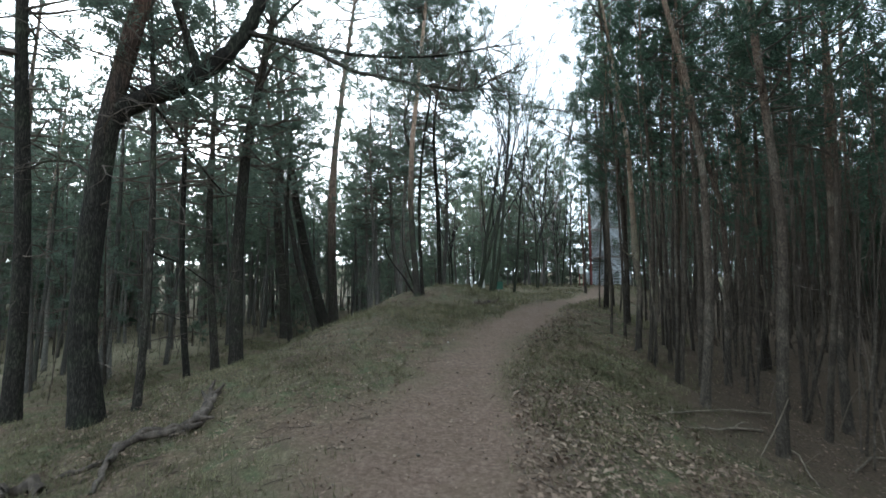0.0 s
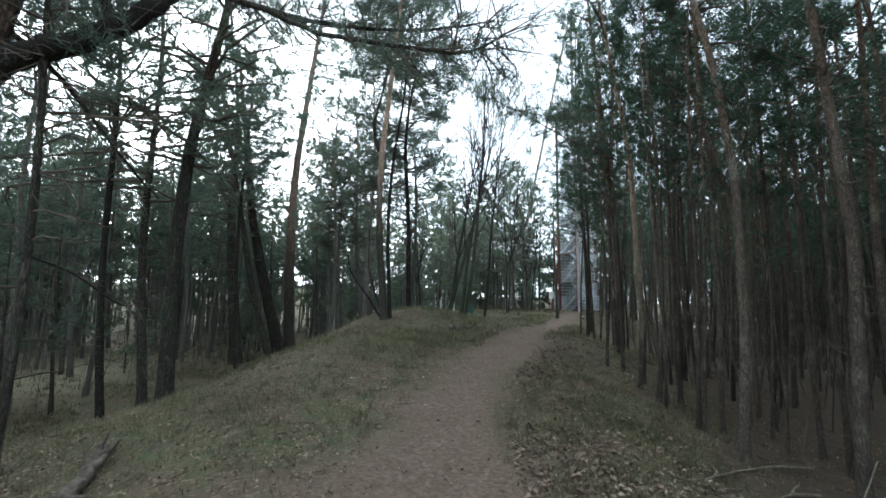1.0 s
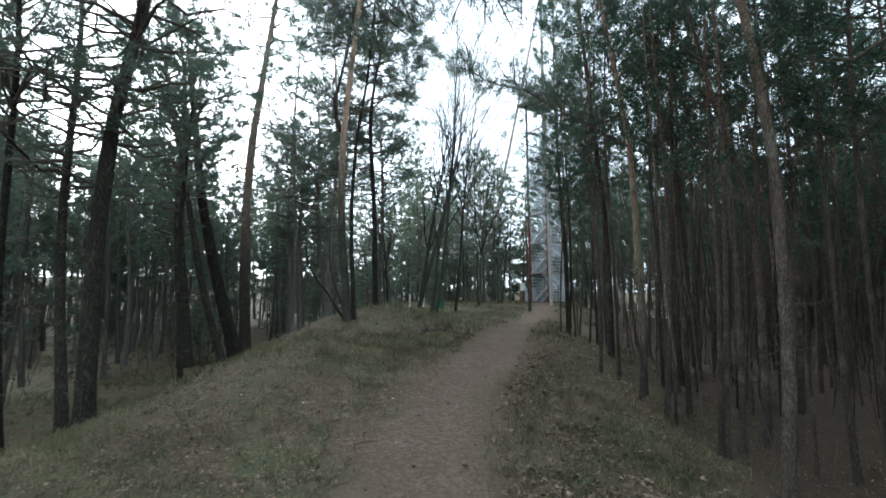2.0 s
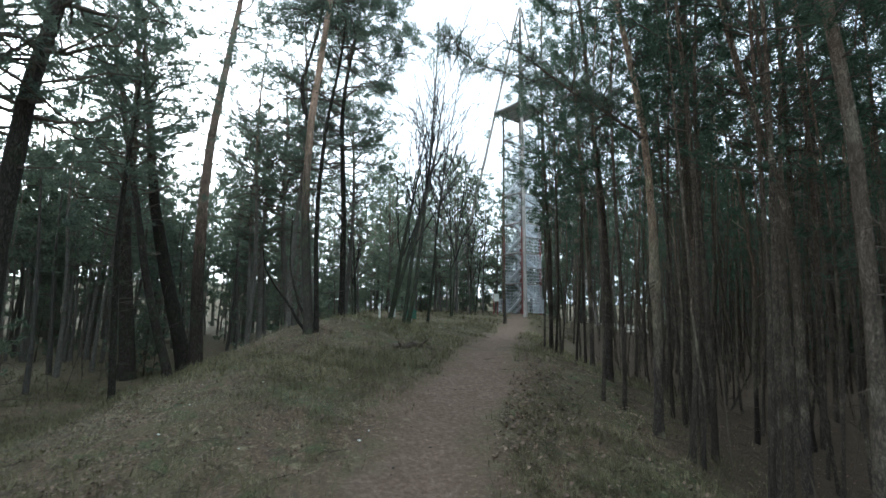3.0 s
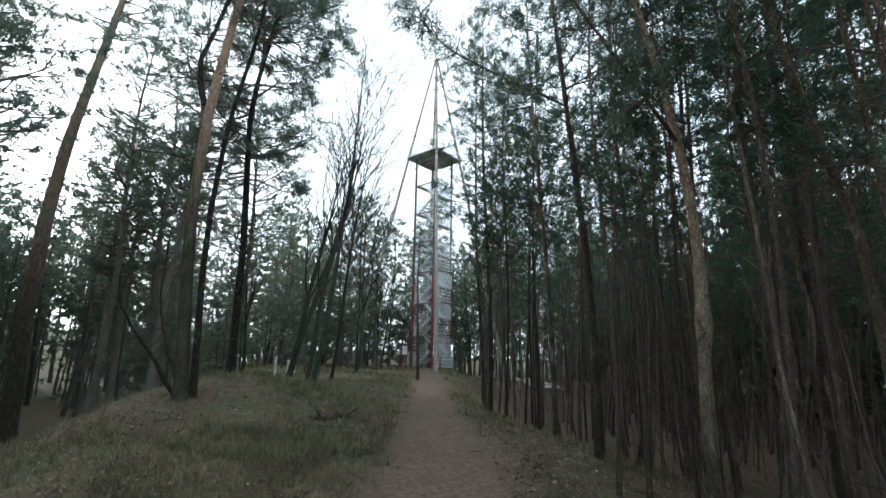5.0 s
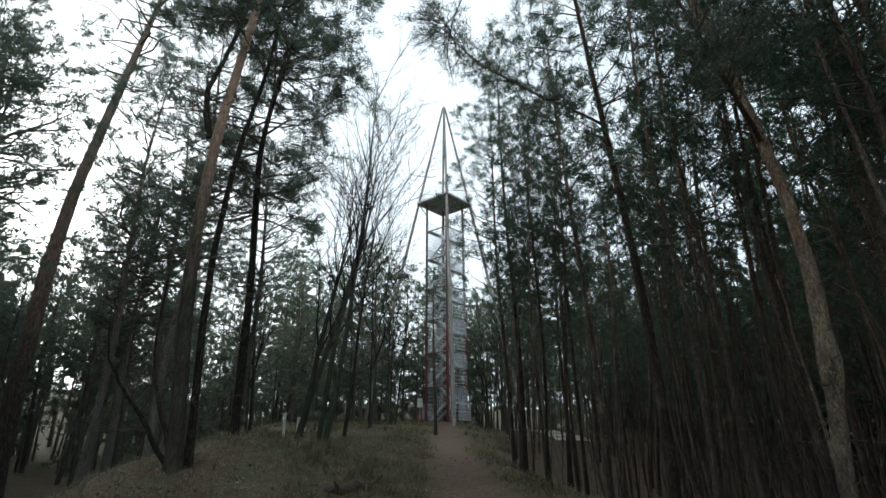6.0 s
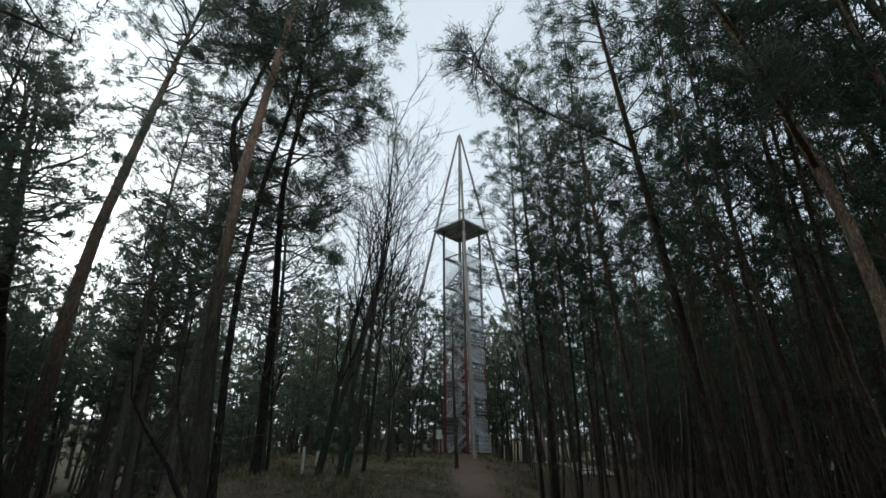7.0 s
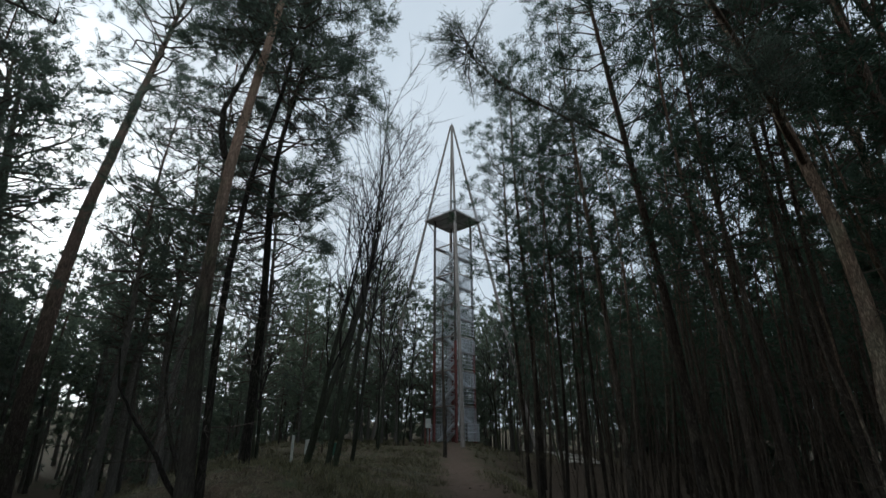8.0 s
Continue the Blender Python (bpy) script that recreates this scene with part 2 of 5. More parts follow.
class Tubes:
    """Collects round, tapered tubes along polylines into one mesh."""

    def __init__(self):
        self.v, self.f, self.n = [], [], 0

    def add(self, pts, radii, sides=5, rough=0.0, rng=None):
        pts = np.asarray(pts, dtype=float)
        k = len(pts)
        tan = np.gradient(pts, axis=0)
        tan /= np.linalg.norm(tan, axis=1)[:, None] + 1e-9
        ref = np.array([1.0, 0, 0]) if abs(tan[0][0]) < 0.8 else np.array([0, 1.0, 0])
        a = np.cross(tan, ref)
        a /= np.linalg.norm(a, axis=1)[:, None] + 1e-9
        b = np.cross(tan, a)
        th = np.arange(sides) * (2 * math.pi / sides)
        r = np.asarray(radii, dtype=float)[:, None] * np.ones(sides)
        if rough and rng is not None:
            r = r * (1 + rough * rng.normal(size=r.shape))
        ring = pts[:, None, :] + r[:, :, None] * (np.cos(th)[None, :, None] * a[:, None, :] + np.sin(th)[None, :, None] * b[:, None, :])
        self.v.append(ring.reshape(-1, 3))
        i = np.arange(k - 1)[:, None] * sides
        j = np.arange(sides)[None, :]
        jn = (j + 1) % sides
        q = np.stack([i + j, i + jn, i + sides + jn, i + sides + j], axis=-1).reshape(-1, 4) + self.n
        self.f.append(q)
        self.n += k * sides

    def mesh(self, name, mat):
        if not self.v:
            return None
        return mesh_of(name, np.concatenate(self.v), [np.concatenate(self.f)], mat, smooth=True)


def sprays(pos, way, rng, k=8, length=0.2, width=0.035, spread=0.9):
    """Tufts of narrow needles: k slim triangles at each point, fanned round a direction."""
    pos, way = np.asarray(pos, dtype=float), np.asarray(way, dtype=float)
    n = len(pos)
    d = way[:, None, :] + spread * rng.normal(size=(n, k, 3))
    d /= np.linalg.norm(d, axis=2)[:, :, None]
    side = np.cross(d, rng.normal(size=(n, k, 3)))
    side /= np.linalg.norm(side, axis=2)[:, :, None] + 1e-9
    ln = length * rng.uniform(0.7, 1.25, size=(n, k, 1))
    p = pos[:, None, :] + 0.04 * rng.normal(size=(n, k, 3))
    w = 0.5 * width
    tri = np.stack([p - side * w, p + side * w, p + d * ln], axis=2)
    return tri.reshape(-1, 3)


# ---- the ground: a ridge that carries the path up to the tower ----
def ss(a, b, v):
    t = np.clip((np.asarray(v, dtype=float) - a) / (b - a), 0, 1)
    return t * t * (3 - 2 * t)


def path_x(y):
    y = np.asarray(y, dtype=float)
    return -0.35 + 0.13 * y + 0.155 * ((y - 8.6) + np.sqrt((y - 8.6) ** 2 + 1.5))


def lane_x(y):
    """The middle of the trodden strip, which keeps to the west of the ridge's line at first."""
    return path_x(y) - 0.32 * (1 - ss(7, 13, y))


def ground_z(x, y):
    x, y = np.asarray(x, dtype=float), np.asarray(y, dtype=float)
    d = x - path_x(y)
    h = 0.02 + 0.1 * ss(0, 6, y) + 1.0 * ss(4, 15, y) + 0.95 * ss(24, 46, y)
    edge = -0.9 + 0.04 * np.maximum(0, y - 8) + 0.25 * np.maximum(0, y - 30)
    left = -(1.0 + 1.4 * ss(7, 14, y)) * ss(0, 8, edge - x)
    right = -0.95 * ss(0.8, 6, d) - 0.35 * ss(12, 18, y) * ss(0.8, 3, d) * (1 - ss(30, 36, y))
    knoll = 0.66 * np.exp(-((x - 0.3) ** 2 / 2.3 ** 2 + (y - 17.6) ** 2 / 2.6 ** 2))
    brow = 0.38 * np.exp(-((x - 2.5) ** 2 / 3.0 ** 2 + (y - 24.5) ** 2 / 4.5 ** 2))
    rut = -0.05 * np.exp(-(d / 0.7) ** 2)
    uneven = 0.05 * np.sin(x * 1.3 + 0.6 * np.sin(y * 0.9)) * np.sin(y * 1.1 + 0.4 * x) * ss(0.7, 2.0, np.abs(d))
    lumps = (np.sin(x * 3.7 + 1.9 * np.sin(y * 1.7)) * np.sin(y * 3.1 + 1.4 * np.sin(x * 2.3)) + 0.6 * np.sin(x * 7.9 + 2 * np.sin(y * 3.3)) * np.sin(y * 7.1 + 2 * np.sin(x * 2.9)))
    uneven = uneven + 0.042 * lumps * ss(0.6, 1.6, np.abs(d)) * (1 - ss(30, 60, np.abs(y)))
    rise = 4.0 * ss(38, 85, np.hypot(x, y - 10)) * ss(6, -10, x) + 3.0 * ss(58, 95, y)
    return h + left + right + knoll + brow + rut + uneven + rise


def gz(x, y):
    return float(ground_z(x, y))


def axis_steps(lo, hi, fine_lo, fine_hi, step):
    fine = list(np.arange(fine_lo, fine_hi, step))
    low, high, s, p = [], [], step, fine_lo
    while p > lo:
        s *= 1.25
        p -= s
        low.append(p)
    s, p = step, fine[-1]
    while p < hi:
        s *= 1.25
        p += s
        high.append(p)
    return np.array(low[::-1] + fine + high)


def build_ground():
    xs, ys = axis_steps(-2000, 2000, -12, 13, 0.22), axis_steps(-2000, 2000, -2, 36, 0.22)
    gx, gy = np.meshgrid(xs, ys)
    rng = np.random.default_rng(3)
    zz = ground_z(gx, gy) + 0.012 * rng.normal(size=gx.shape)
    v = np.stack([gx, gy, zz], axis=-1).reshape(-1, 3)
    ny, nx = gx.shape
    i = (np.arange(ny - 1)[:, None] * nx + np.arange(nx - 1)[None, :])
    q = np.stack([i, i + 1, i + nx + 1, i + nx], axis=-1).reshape(-1, 4)
    m = bpy.data.materials.new("forest_floor")
    m.use_nodes = True
    n, l = m.node_tree.nodes, m.node_tree.links
    b = n["Principled BSDF"]
    b.inputs["Roughness"].default_value = 0.95
    b.inputs["Specular IOR Level"].default_value = 0.1
    tc = n.new("ShaderNodeTexCoord")

    def nz(scale, detail=6):
        t = n.new("ShaderNodeTexNoise")
        t.inputs["Scale"].default_value, t.inputs["Detail"].default_value, t.inputs["Roughness"].default_value = scale, detail, 0.7
        l.new(tc.outputs["Object"], t.inputs["Vector"])
        return t

    def ramp(src, stops):
        r = n.new("ShaderNodeValToRGB")
        while len(r.color_ramp.elements) < len(stops):
            r.color_ramp.elements.new(0.5)
        for e, (p, c) in zip(r.color_ramp.elements, stops):
            e.position, e.color = p, (*c, 1)
        l.new(src, r.inputs["Fac"])
        return r.outputs["Color"]

    def mix(f, a, c):
        x = n.new("ShaderNodeMix")
        x.data_type = "RGBA"
        l.new(f, x.inputs["Factor"])
        l.new(a, x.inputs[6])
        l.new(c, x.inputs[7])
        return x.outputs[2]

    fine = nz(22, 8)
    litter = ramp(fine.outputs["Fac"], [(0.32, (0.03, 0.021, 0.014)), (0.47, (0.098, 0.07, 0.047)), (0.56, (0.14, 0.102, 0.07)), (0.68, (0.25, 0.193, 0.13))])
    grassy = ramp(nz(30, 8).outputs["Fac"], [(0.32, (0.026, 0.026, 0.014)), (0.47, (0.078, 0.073, 0.04)), (0.56, (0.115, 0.105, 0.06)), (0.7, (0.21, 0.184, 0.11))])
    soil = ramp(nz(16, 9).outputs["Fac"], [(0.33, (0.082, 0.055, 0.042)), (0.5, (0.146, 0.102, 0.077)), (0.68, (0.215, 0.158, 0.12))])
    patch = n.new("ShaderNodeMapRange")
    patch.inputs["From Min"].default_value, patch.inputs["From Max"].default_value = 0.42, 0.6
    l.new(nz(0.9, 5).outputs["Fac"], patch.inputs["Value"])
    floor_col = mix(patch.outputs["Result"], litter, grassy)
    moss = n.new("ShaderNodeMapRange")
    moss.inputs["From Min"].default_value, moss.inputs["From Max"].default_value = 0.53, 0.63
    moss.inputs["To Max"].default_value = 0.85
    l.new(nz(1.9, 6).outputs["Fac"], moss.inputs["Value"])
    floor_col = mix(moss.outputs["Result"], floor_col, ramp(nz(34, 7).outputs["Fac"], [(0.35, (0.03, 0.042, 0.02)), (0.52, (0.07, 0.088, 0.042)), (0.68, (0.15, 0.155, 0.085))]))
    tuft = n.new("ShaderNodeMapRange")
    tuft.inputs["From Min"].default_value, tuft.inputs["From Max"].default_value = 0.57, 0.68
    tuft.inputs["To Max"].default_value = 0.65
    l.new(nz(5.5, 7).outputs["Fac"], tuft.inputs["Value"])
    floor_col = mix(tuft.outputs["Result"], floor_col, ramp(nz(50, 6).outputs["Fac"], [(0.35, (0.15, 0.125, 0.08)), (0.65, (0.38, 0.33, 0.22))]))
    humus = n.new("ShaderNodeMapRange")
    humus.inputs["From Min"].default_value, humus.inputs["From Max"].default_value = 0.5, 0.66
    humus.inputs["To Max"].default_value = 0.75
    l.new(nz(4.5, 7).outputs["Fac"], humus.inputs["Value"])
    dark = ramp(nz(40, 6).outputs["Fac"], [(0.35, (0.03, 0.022, 0.018)), (0.65, (0.105, 0.075, 0.06))])
    floor_col = mix(humus.outputs["Result"], floor_col, dark)
    straw = n.new("ShaderNodeAttribute")
    straw.attribute_name = "straw"
    floor_col = mix(straw.outputs["Fac"], floor_col, ramp(nz(12, 8).outputs["Fac"], [(0.3, (0.12, 0.10, 0.065)), (0.5, (0.26, 0.225, 0.15)), (0.7, (0.42, 0.375, 0.26))]))
    # brown needle litter under the pines, its colour darkened to carry their shade
    shaded_needle_bed = n.new("ShaderNodeAttribute")
    shaded_needle_bed.attribute_name = "shaded_needle_bed"
    floor_col = mix(shaded_needle_bed.outputs["Fac"], floor_col, ramp(nz(45, 8).outputs["Fac"], [(0.3, (0.035, 0.025, 0.018)), (0.5, (0.075, 0.055, 0.04)), (0.7, (0.15, 0.112, 0.08))]))
    damp = n.new("ShaderNodeMapRange")
    damp.inputs["From Min"].default_value, damp.inputs["From Max"].default_value = 0.46, 0.64
    damp.inputs["To Max"].default_value = 0.55
    l.new(nz(2.2, 7).outputs["Fac"], damp.inputs["Value"])
    soil = mix(damp.outputs["Result"], soil, litter)
    at = n.new("ShaderNodeAttribute")
    at.attribute_name = "trodden"
    col = mix(at.outputs["Fac"], floor_col, soil)
    l.new(col, b.inputs["Base Color"])
    bu = n.new("ShaderNodeBump")
    bu.inputs["Strength"].default_value, bu.inputs["Distance"].default_value = 0.8, 0.02
    l.new(nz(60, 8).outputs["Fac"], bu.inputs["Height"])
    l.new(bu.outputs["Normal"], b.inputs["Normal"])
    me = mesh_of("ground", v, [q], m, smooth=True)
    d = np.abs(gx - lane_x(gy))
    half = 0.72 + 0.42 * (1 - ss(5, 9, gy))
    wob = 0.18 * np.sin(gy * 2.1) + 0.15 * np.sin(gy * 0.83 + 1) + 0.12 * rng.normal(size=gx.shape)
    tr = (1 - ss(0.15, 1.85, (d + wob) / half)) * (1 - ss(44, 50, gy))
    me.attributes.new("trodden", "FLOAT", "POINT").data.foreach_set("value", tr.ravel().astype(np.float32))
    patches = 0.5 + 0.5 * np.sin(gx * 0.35 + 1.1 * np.sin(gy * 0.27)) * np.sin(gy * 0.31 + 0.9 * np.sin(gx * 0.22))
    dry = ss(-9.5, -15, gx) * (1 - 0.8 * ss(30, 44, np.hypot(gx, gy - 8))) * np.clip(0.35 + 0.6 * patches, 0, 1)
    me.attributes.new("straw", "FLOAT", "POINT").data.foreach_set("value", np.clip(dry, 0, 1).ravel().astype(np.float32))
    # mask of the shade-darkened needle litter, east of the path
    shaded_bed = 0.85 * ss(2.4, 4.2, gx - path_x(gy) + 0.3 * rng.normal(size=gx.shape)) * (1 - ss(34, 40, gy))
    me.attributes.new("shaded_needle_bed", "FLOAT", "POINT").data.foreach_set("value", shaded_bed.ravel().astype(np.float32))
    return part("ground", me, label="sandy brown forest floor with a trodden path and leaf litter", kind="structure")


build_ground()


# ---- trees ----
def pine_meshes(rng, H, dia, bend, crown_from, crown_r, bark, needle, sides=8, whorl=0.5, tuft=(8, 0.2, 0.035), per_limb=7, dead=26, dead_len=0.9, old=False, steps=14, limbs=(3, 5), bulge=()):
    """Trunk, limbs and needle crown of one pine. bend(z) gives the stem's sideways shift at height z."""
    zs = np.linspace(-0.25, H, steps)
    stem = np.array([(*bend(max(z, 0)), z) for z in zs])
    u = np.clip(zs / H, 0, 1)
    rad = 0.5 * dia * ((1 - u) ** 0.75 * 0.96 + 0.04) * (1 + 0.35 * np.exp(-np.maximum(zs, 0) / (dia * 0.8)))
    for bz, amount, tall in bulge:
        rad = rad * (1 + amount * np.exp(-((zs - bz) / tall) ** 2))
    trunk = Tubes()
    trunk.add(stem, rad, sides, 0.035, rng)

    def stem_at(z):
        return np.array([np.interp(z, zs, stem[:, 0]), np.interp(z, zs, stem[:, 1]), z]), np.interp(z, zs, rad)

    wood, pos, way = Tubes(), [], []
    z = crown_from
    while z < H - 0.15:
        f = (z - crown_from) / (H - crown_from)
        if old:
            reach = crown_r * (math.sin(math.pi * min(1, 0.18 + 0.80 * f)) ** 0.6)
        else:
            reach = crown_r * min(1, 0.55 + 2.2 * f) * (1 - f) ** 0.65 + 0.15
        for _ in range(rng.integers(limbs[0], limbs[1] + 1)):
            az = rng.uniform(0, 2 * math.pi)
            ln = reach * rng.uniform(0.55, 1.15)
            up = (rng.uniform(-0.35, 0.6) if old else rng.uniform(-0.05, 0.4)) + 0.5 * f
            p0, r0 = stem_at(z + rng.uniform(-0.15, 0.15))
            h = np.array([math.cos(az), math.sin(az), 0])
            s = np.array([-math.sin(az), math.cos(az), 0]) * rng.normal() * 0.18
            t = np.linspace(0, 1, 4)[:, None]
            pts = p0 + h * ln * t + s * ln * t ** 2 + np.array([0, 0, 1]) * ln * (up * t + (0.25 if not old else 0.1) * t ** 2)
            pts[1:] += 0.06 * ln * rng.normal(size=(3, 3))
            lr = min(0.6 * r0, (0.008 + 0.017 * ln) if old else (0.006 + 0.011 * ln))
            wood.add(pts, lr * np.linspace(1, 0.25, 4), 4 if old else 3)
            # needles stand in clumps round the ends of side branches, with gaps between
            m = max(3, int(per_limb * ln / crown_r))
            clumps = max(2, round(m / 5))
            for c in range(clumps):
                g = 1.0 if c == 0 else rng.uniform(0.38, 0.97)
                base = np.array([np.interp(g * 3, range(4), pts[:, k]) for k in range(3)])
                off = rng.normal(size=3) * np.array([1, 1, 0.45]) * (0.07 + 0.2 * ln * (1.15 - g)) + np.array([0, 0, 0.06 * ln])
                centre = base + off
                wood.add([base, centre], [lr * 0.4, lr * 0.15], 3)
                for q in range(max(2, round(m / clumps))):
                    dv = h * 0.35 + rng.normal(size=3) * np.array([0.75, 0.75, 0.5]) + np.array([0, 0, 0.3])
                    dv /= np.linalg.norm(dv)
                    tl = rng.uniform(0.14, 0.4) * (0.55 + 0.45 * ln / crown_r) * (1.4 if old else 1.0)
                    for e in (0.35, 0.7, 1.0):
                        pos.append(centre + dv * tl * e)
                        way.append(dv)
        z += whorl * rng.uniform(0.7, 1.3)
    top = stem_at(H)[0]
    for _ in range(5):
        pos.append(top + rng.normal(size=3) * 0.1)
        way.append((0, 0, 1.0))
    for _ in range(dead):
        zz = rng.uniform(0.9, max(1.5, crown_from + 1.0))
        az = rng.uniform(0, 2 * math.pi)
        ln = dead_len * rng.uniform(0.2, 1.0) * (0.4 + 0.6 * zz / crown_from)
        p0, r0 = stem_at(zz)
        h = np.array([math.cos(az), math.sin(az), rng.uniform(-0.2, 0.3)])
        k = 5 if ln > 0.45 else 3
        pts = [p0]
        for _ in range(k - 1):
            h = h + rng.normal(size=3) * np.array([0.3, 0.3, 0.22]) + np.array([0, 0, -0.04])
            pts.append(pts[-1] + h / np.linalg.norm(h) * ln / (k - 1))
        w = (0.005 + 0.009 * ln) if old else (0.004 + 0.006 * ln)
        wood.add(pts, w * np.linspace(1, 0.25, k), 3)
        if ln > 0.45:
            for b2 in pts[1:4]:
                d2 = h + rng.normal(size=3) * 0.7
                e2 = b2 + d2 / np.linalg.norm(d2) * ln * rng.uniform(0.15, 0.4)
                wood.add([b2, (b2 + e2) / 2 + rng.normal(size=3) * 0.03 * ln, e2], [w * 0.5, w * 0.35, w * 0.15], 3)
    tri = sprays(np.array(pos), np.array(way), rng, *tuft)
    crown = mesh_of("crown", tri, [np.arange(len(tri)).reshape(-1, 3)], needle)
    return trunk.mesh("trunk", bark), wood.mesh("branchwork", TWIG), crown


def pine(x, y, meshes, label, group, turn=0.0, scale=1.0, tall=1.0, lean=0.0):
    tree = tagged(new("pine_tree"), label=label, category="tree", group=group)
    tree.matrix_basis = Matrix.Translation((x, y, gz(x, y))) @ Matrix.Rotation(lean, 4, "Y") @ Matrix.Rotation(turn, 4, "Z") @ Matrix.Diagonal((scale, scale, scale * tall, 1))
    for nm, me in zip(("trunk", "branchwork", "crown"), meshes):
        if me:
            part(nm, me, tree, kind="" if nm == "trunk" else "stuff")
    return tree


def straight(lx, ly, sway=0.0, ph=0.0):
    return lambda z: (lx * z + sway * math.sin(z * 0.5 + ph) - sway * math.sin(ph), ly * z + sway * math.cos(z * 0.43 + ph) - sway * math.cos(ph))


def kinked(knots):
    """A stem through (height, x shift, y shift) knots."""
    hs, xs, ys = [k[0] for k in knots], [k[1] for k in knots], [k[2] for k in knots]

    def bend(z):
        if z > hs[-1]:
            f = (z - hs[-1]) / (hs[-1] - hs[-2])
            return xs[-1] + (xs[-1] - xs[-2]) * f, ys[-1] + (ys[-1] - ys[-2]) * f
        return float(np.interp(z, hs, xs)), float(np.interp(z, hs, ys))
    return bend


OLD_LABEL = "tall old pine with dark furrowed bark and a high crown"
taken = []


def old_pine(seed, x, y, dia, bend, H=17.0, crown_from=6.8, crown_r=2.8, dead=38, label=OLD_LABEL, dense=17, bark=None, **kw):
    rng = np.random.default_rng(seed)
    me = pine_meshes(rng, H, dia, bend, crown_from, crown_r, bark or BARK_OLD, NEEDLE_BLUE, sides=12, whorl=0.55, tuft=(12, 0.15, 0.018), per_limb=dense, dead=dead, dead_len=2.1, old=True, steps=24, limbs=(3, 5), **kw)
    taken.append((x, y))
    return pine(x, y, me, label, "old pines beside the path")


# old pines on the slope to the west of the path
fork = old_pine(11, -5.25, 6.77, 0.4, kinked([(0, 0, 0), (1.3, -0.18, 0), (3.0, -0.1, 0), (4.7, 0.05, 0.0), (6.4, 0.36, 0.1), (8.4, 0.8, 0.4), (12, 1.3, 0.6)]), H=15, crown_from=7.0, crown_r=3.2, dense=16, bark=BARK_FORK, label="thick forked old pine with dark bark leaning over the slope")
old_pine(12, -7.6, 8.2, 0.3, straight(-0.01, 0, 0.1), H=16)
slim = old_pine(13, -4.76, 7.11, 0.125, straight(0.01, 0.005, 0.12), H=9, crown_from=5, crown_r=1.3, label="slim pine beside a thick old pine")
old_pine(14, -5.94, 14.1, 0.4, kinked([(0, -0.1, 0), (3.8, -0.15, 0), (6.8, 0.0, 0), (9.5, 0.45, 0), (12, 0.85, 0.1), (18, 1.5, 0.3)]), H=18, crown_from=6.5, crown_r=3.0)
old_pine(15, -7.56, 16.2, 0.28, straight(-0.035, -0.01, 0.1, 2), H=16, crown_from=6.2)
old_pine(16, -7.0, 13.2, 0.19, straight(-0.05, -0.03, 0.1, 3), H=14, crown_from=6)
old_pine(17, -8.8, 28.3, 0.66, straight(-0.05, -0.02, 0.12, 1), H=18, crown_from=6.5, crown_r=3.0)
old_pine(18, -6.3, 25.7, 0.36, kinked([(0, 0, 0), (2, -0.6, -0.1), (4, -1.1, -0.3), (5.7, -1.4, -0.4), (13, -2.8, -0.8)]), H=17, crown_from=9, label="old pine with a curved dark stem on the slope")
old_pine(19, -5.9, 27.0, 0.56, kinked([(0, 0.2, 0), (4, 0, 0), (8, -0.05, 0), (11, 0.1, 0), (18, 0.85, 0.2)]), H=25, crown_from=15.5, crown_r=2.6, bark=BARK_LEANING, label="leaning old pine with a long bare orange stem")
old_pine(20, -6.9, 29.5, 0.7, kinked([(0, 0.2, 0), (4.2, -0.9, -0.2), (8, -1.7, -0.5), (17, -2.8, -0.9)]), H=18, crown_from=10)
old_pine(26, -3.8, 31.8, 0.34, straight(0.0, 0, 0.08, 2), H=12.5, crown_from=5.2, crown_r=2.4, dense=22, label="shorter pine with a full rounded green crown", bark=BARK_HAZED)
old_pine(27, -4.3, 31.2, 0.26, straight(-0.01, 0, 0.08, 1), H=12, crown_from=6, bark=BARK_HAZED)
old_pine(21, -2.2, 30.5, 0.34, straight(-0.06, 0, 0.12, 2), H=15, crown_from=5, dense=15, bark=BARK_HAZED)
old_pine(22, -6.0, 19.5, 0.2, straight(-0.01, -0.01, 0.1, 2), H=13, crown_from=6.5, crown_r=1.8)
old_pine(28, -1.6, 22.5, 0.2, straight(0.0, 0.0, 0.12, 4), H=14, crown_from=5.5, crown_r=2.3, dense=15, bark=BARK_HAZED)
old_pine(29, 0.6, 28.5, 0.25, straight(0.0, 0.0, 0.12, 5), H=13, crown_from=4.5, crown_r=2.4, dense=15, bark=BARK_HAZED)
old_pine(30, -3.4, 25.0, 0.2, straight(0.0, 0.0, 0.12, 6), H=15, crown_from=6.5, crown_r=2.2, dense=15, bark=BARK_HAZED)
knoll_pine = old_pine(23, -0.62, 15.8, 0.22, kinked([(0, 0, 0), (2.2, -0.2, 0), (3.4, -0.25, 0), (5.4, -0.2, 0), (7.2, -0.02, 0), (14, 0.6, 0.2)]), H=17.5, crown_from=8.0, crown_r=2.0, dense=24, bark=BARK_ORANGE, label="old pine with an orange upper stem on the knoll")
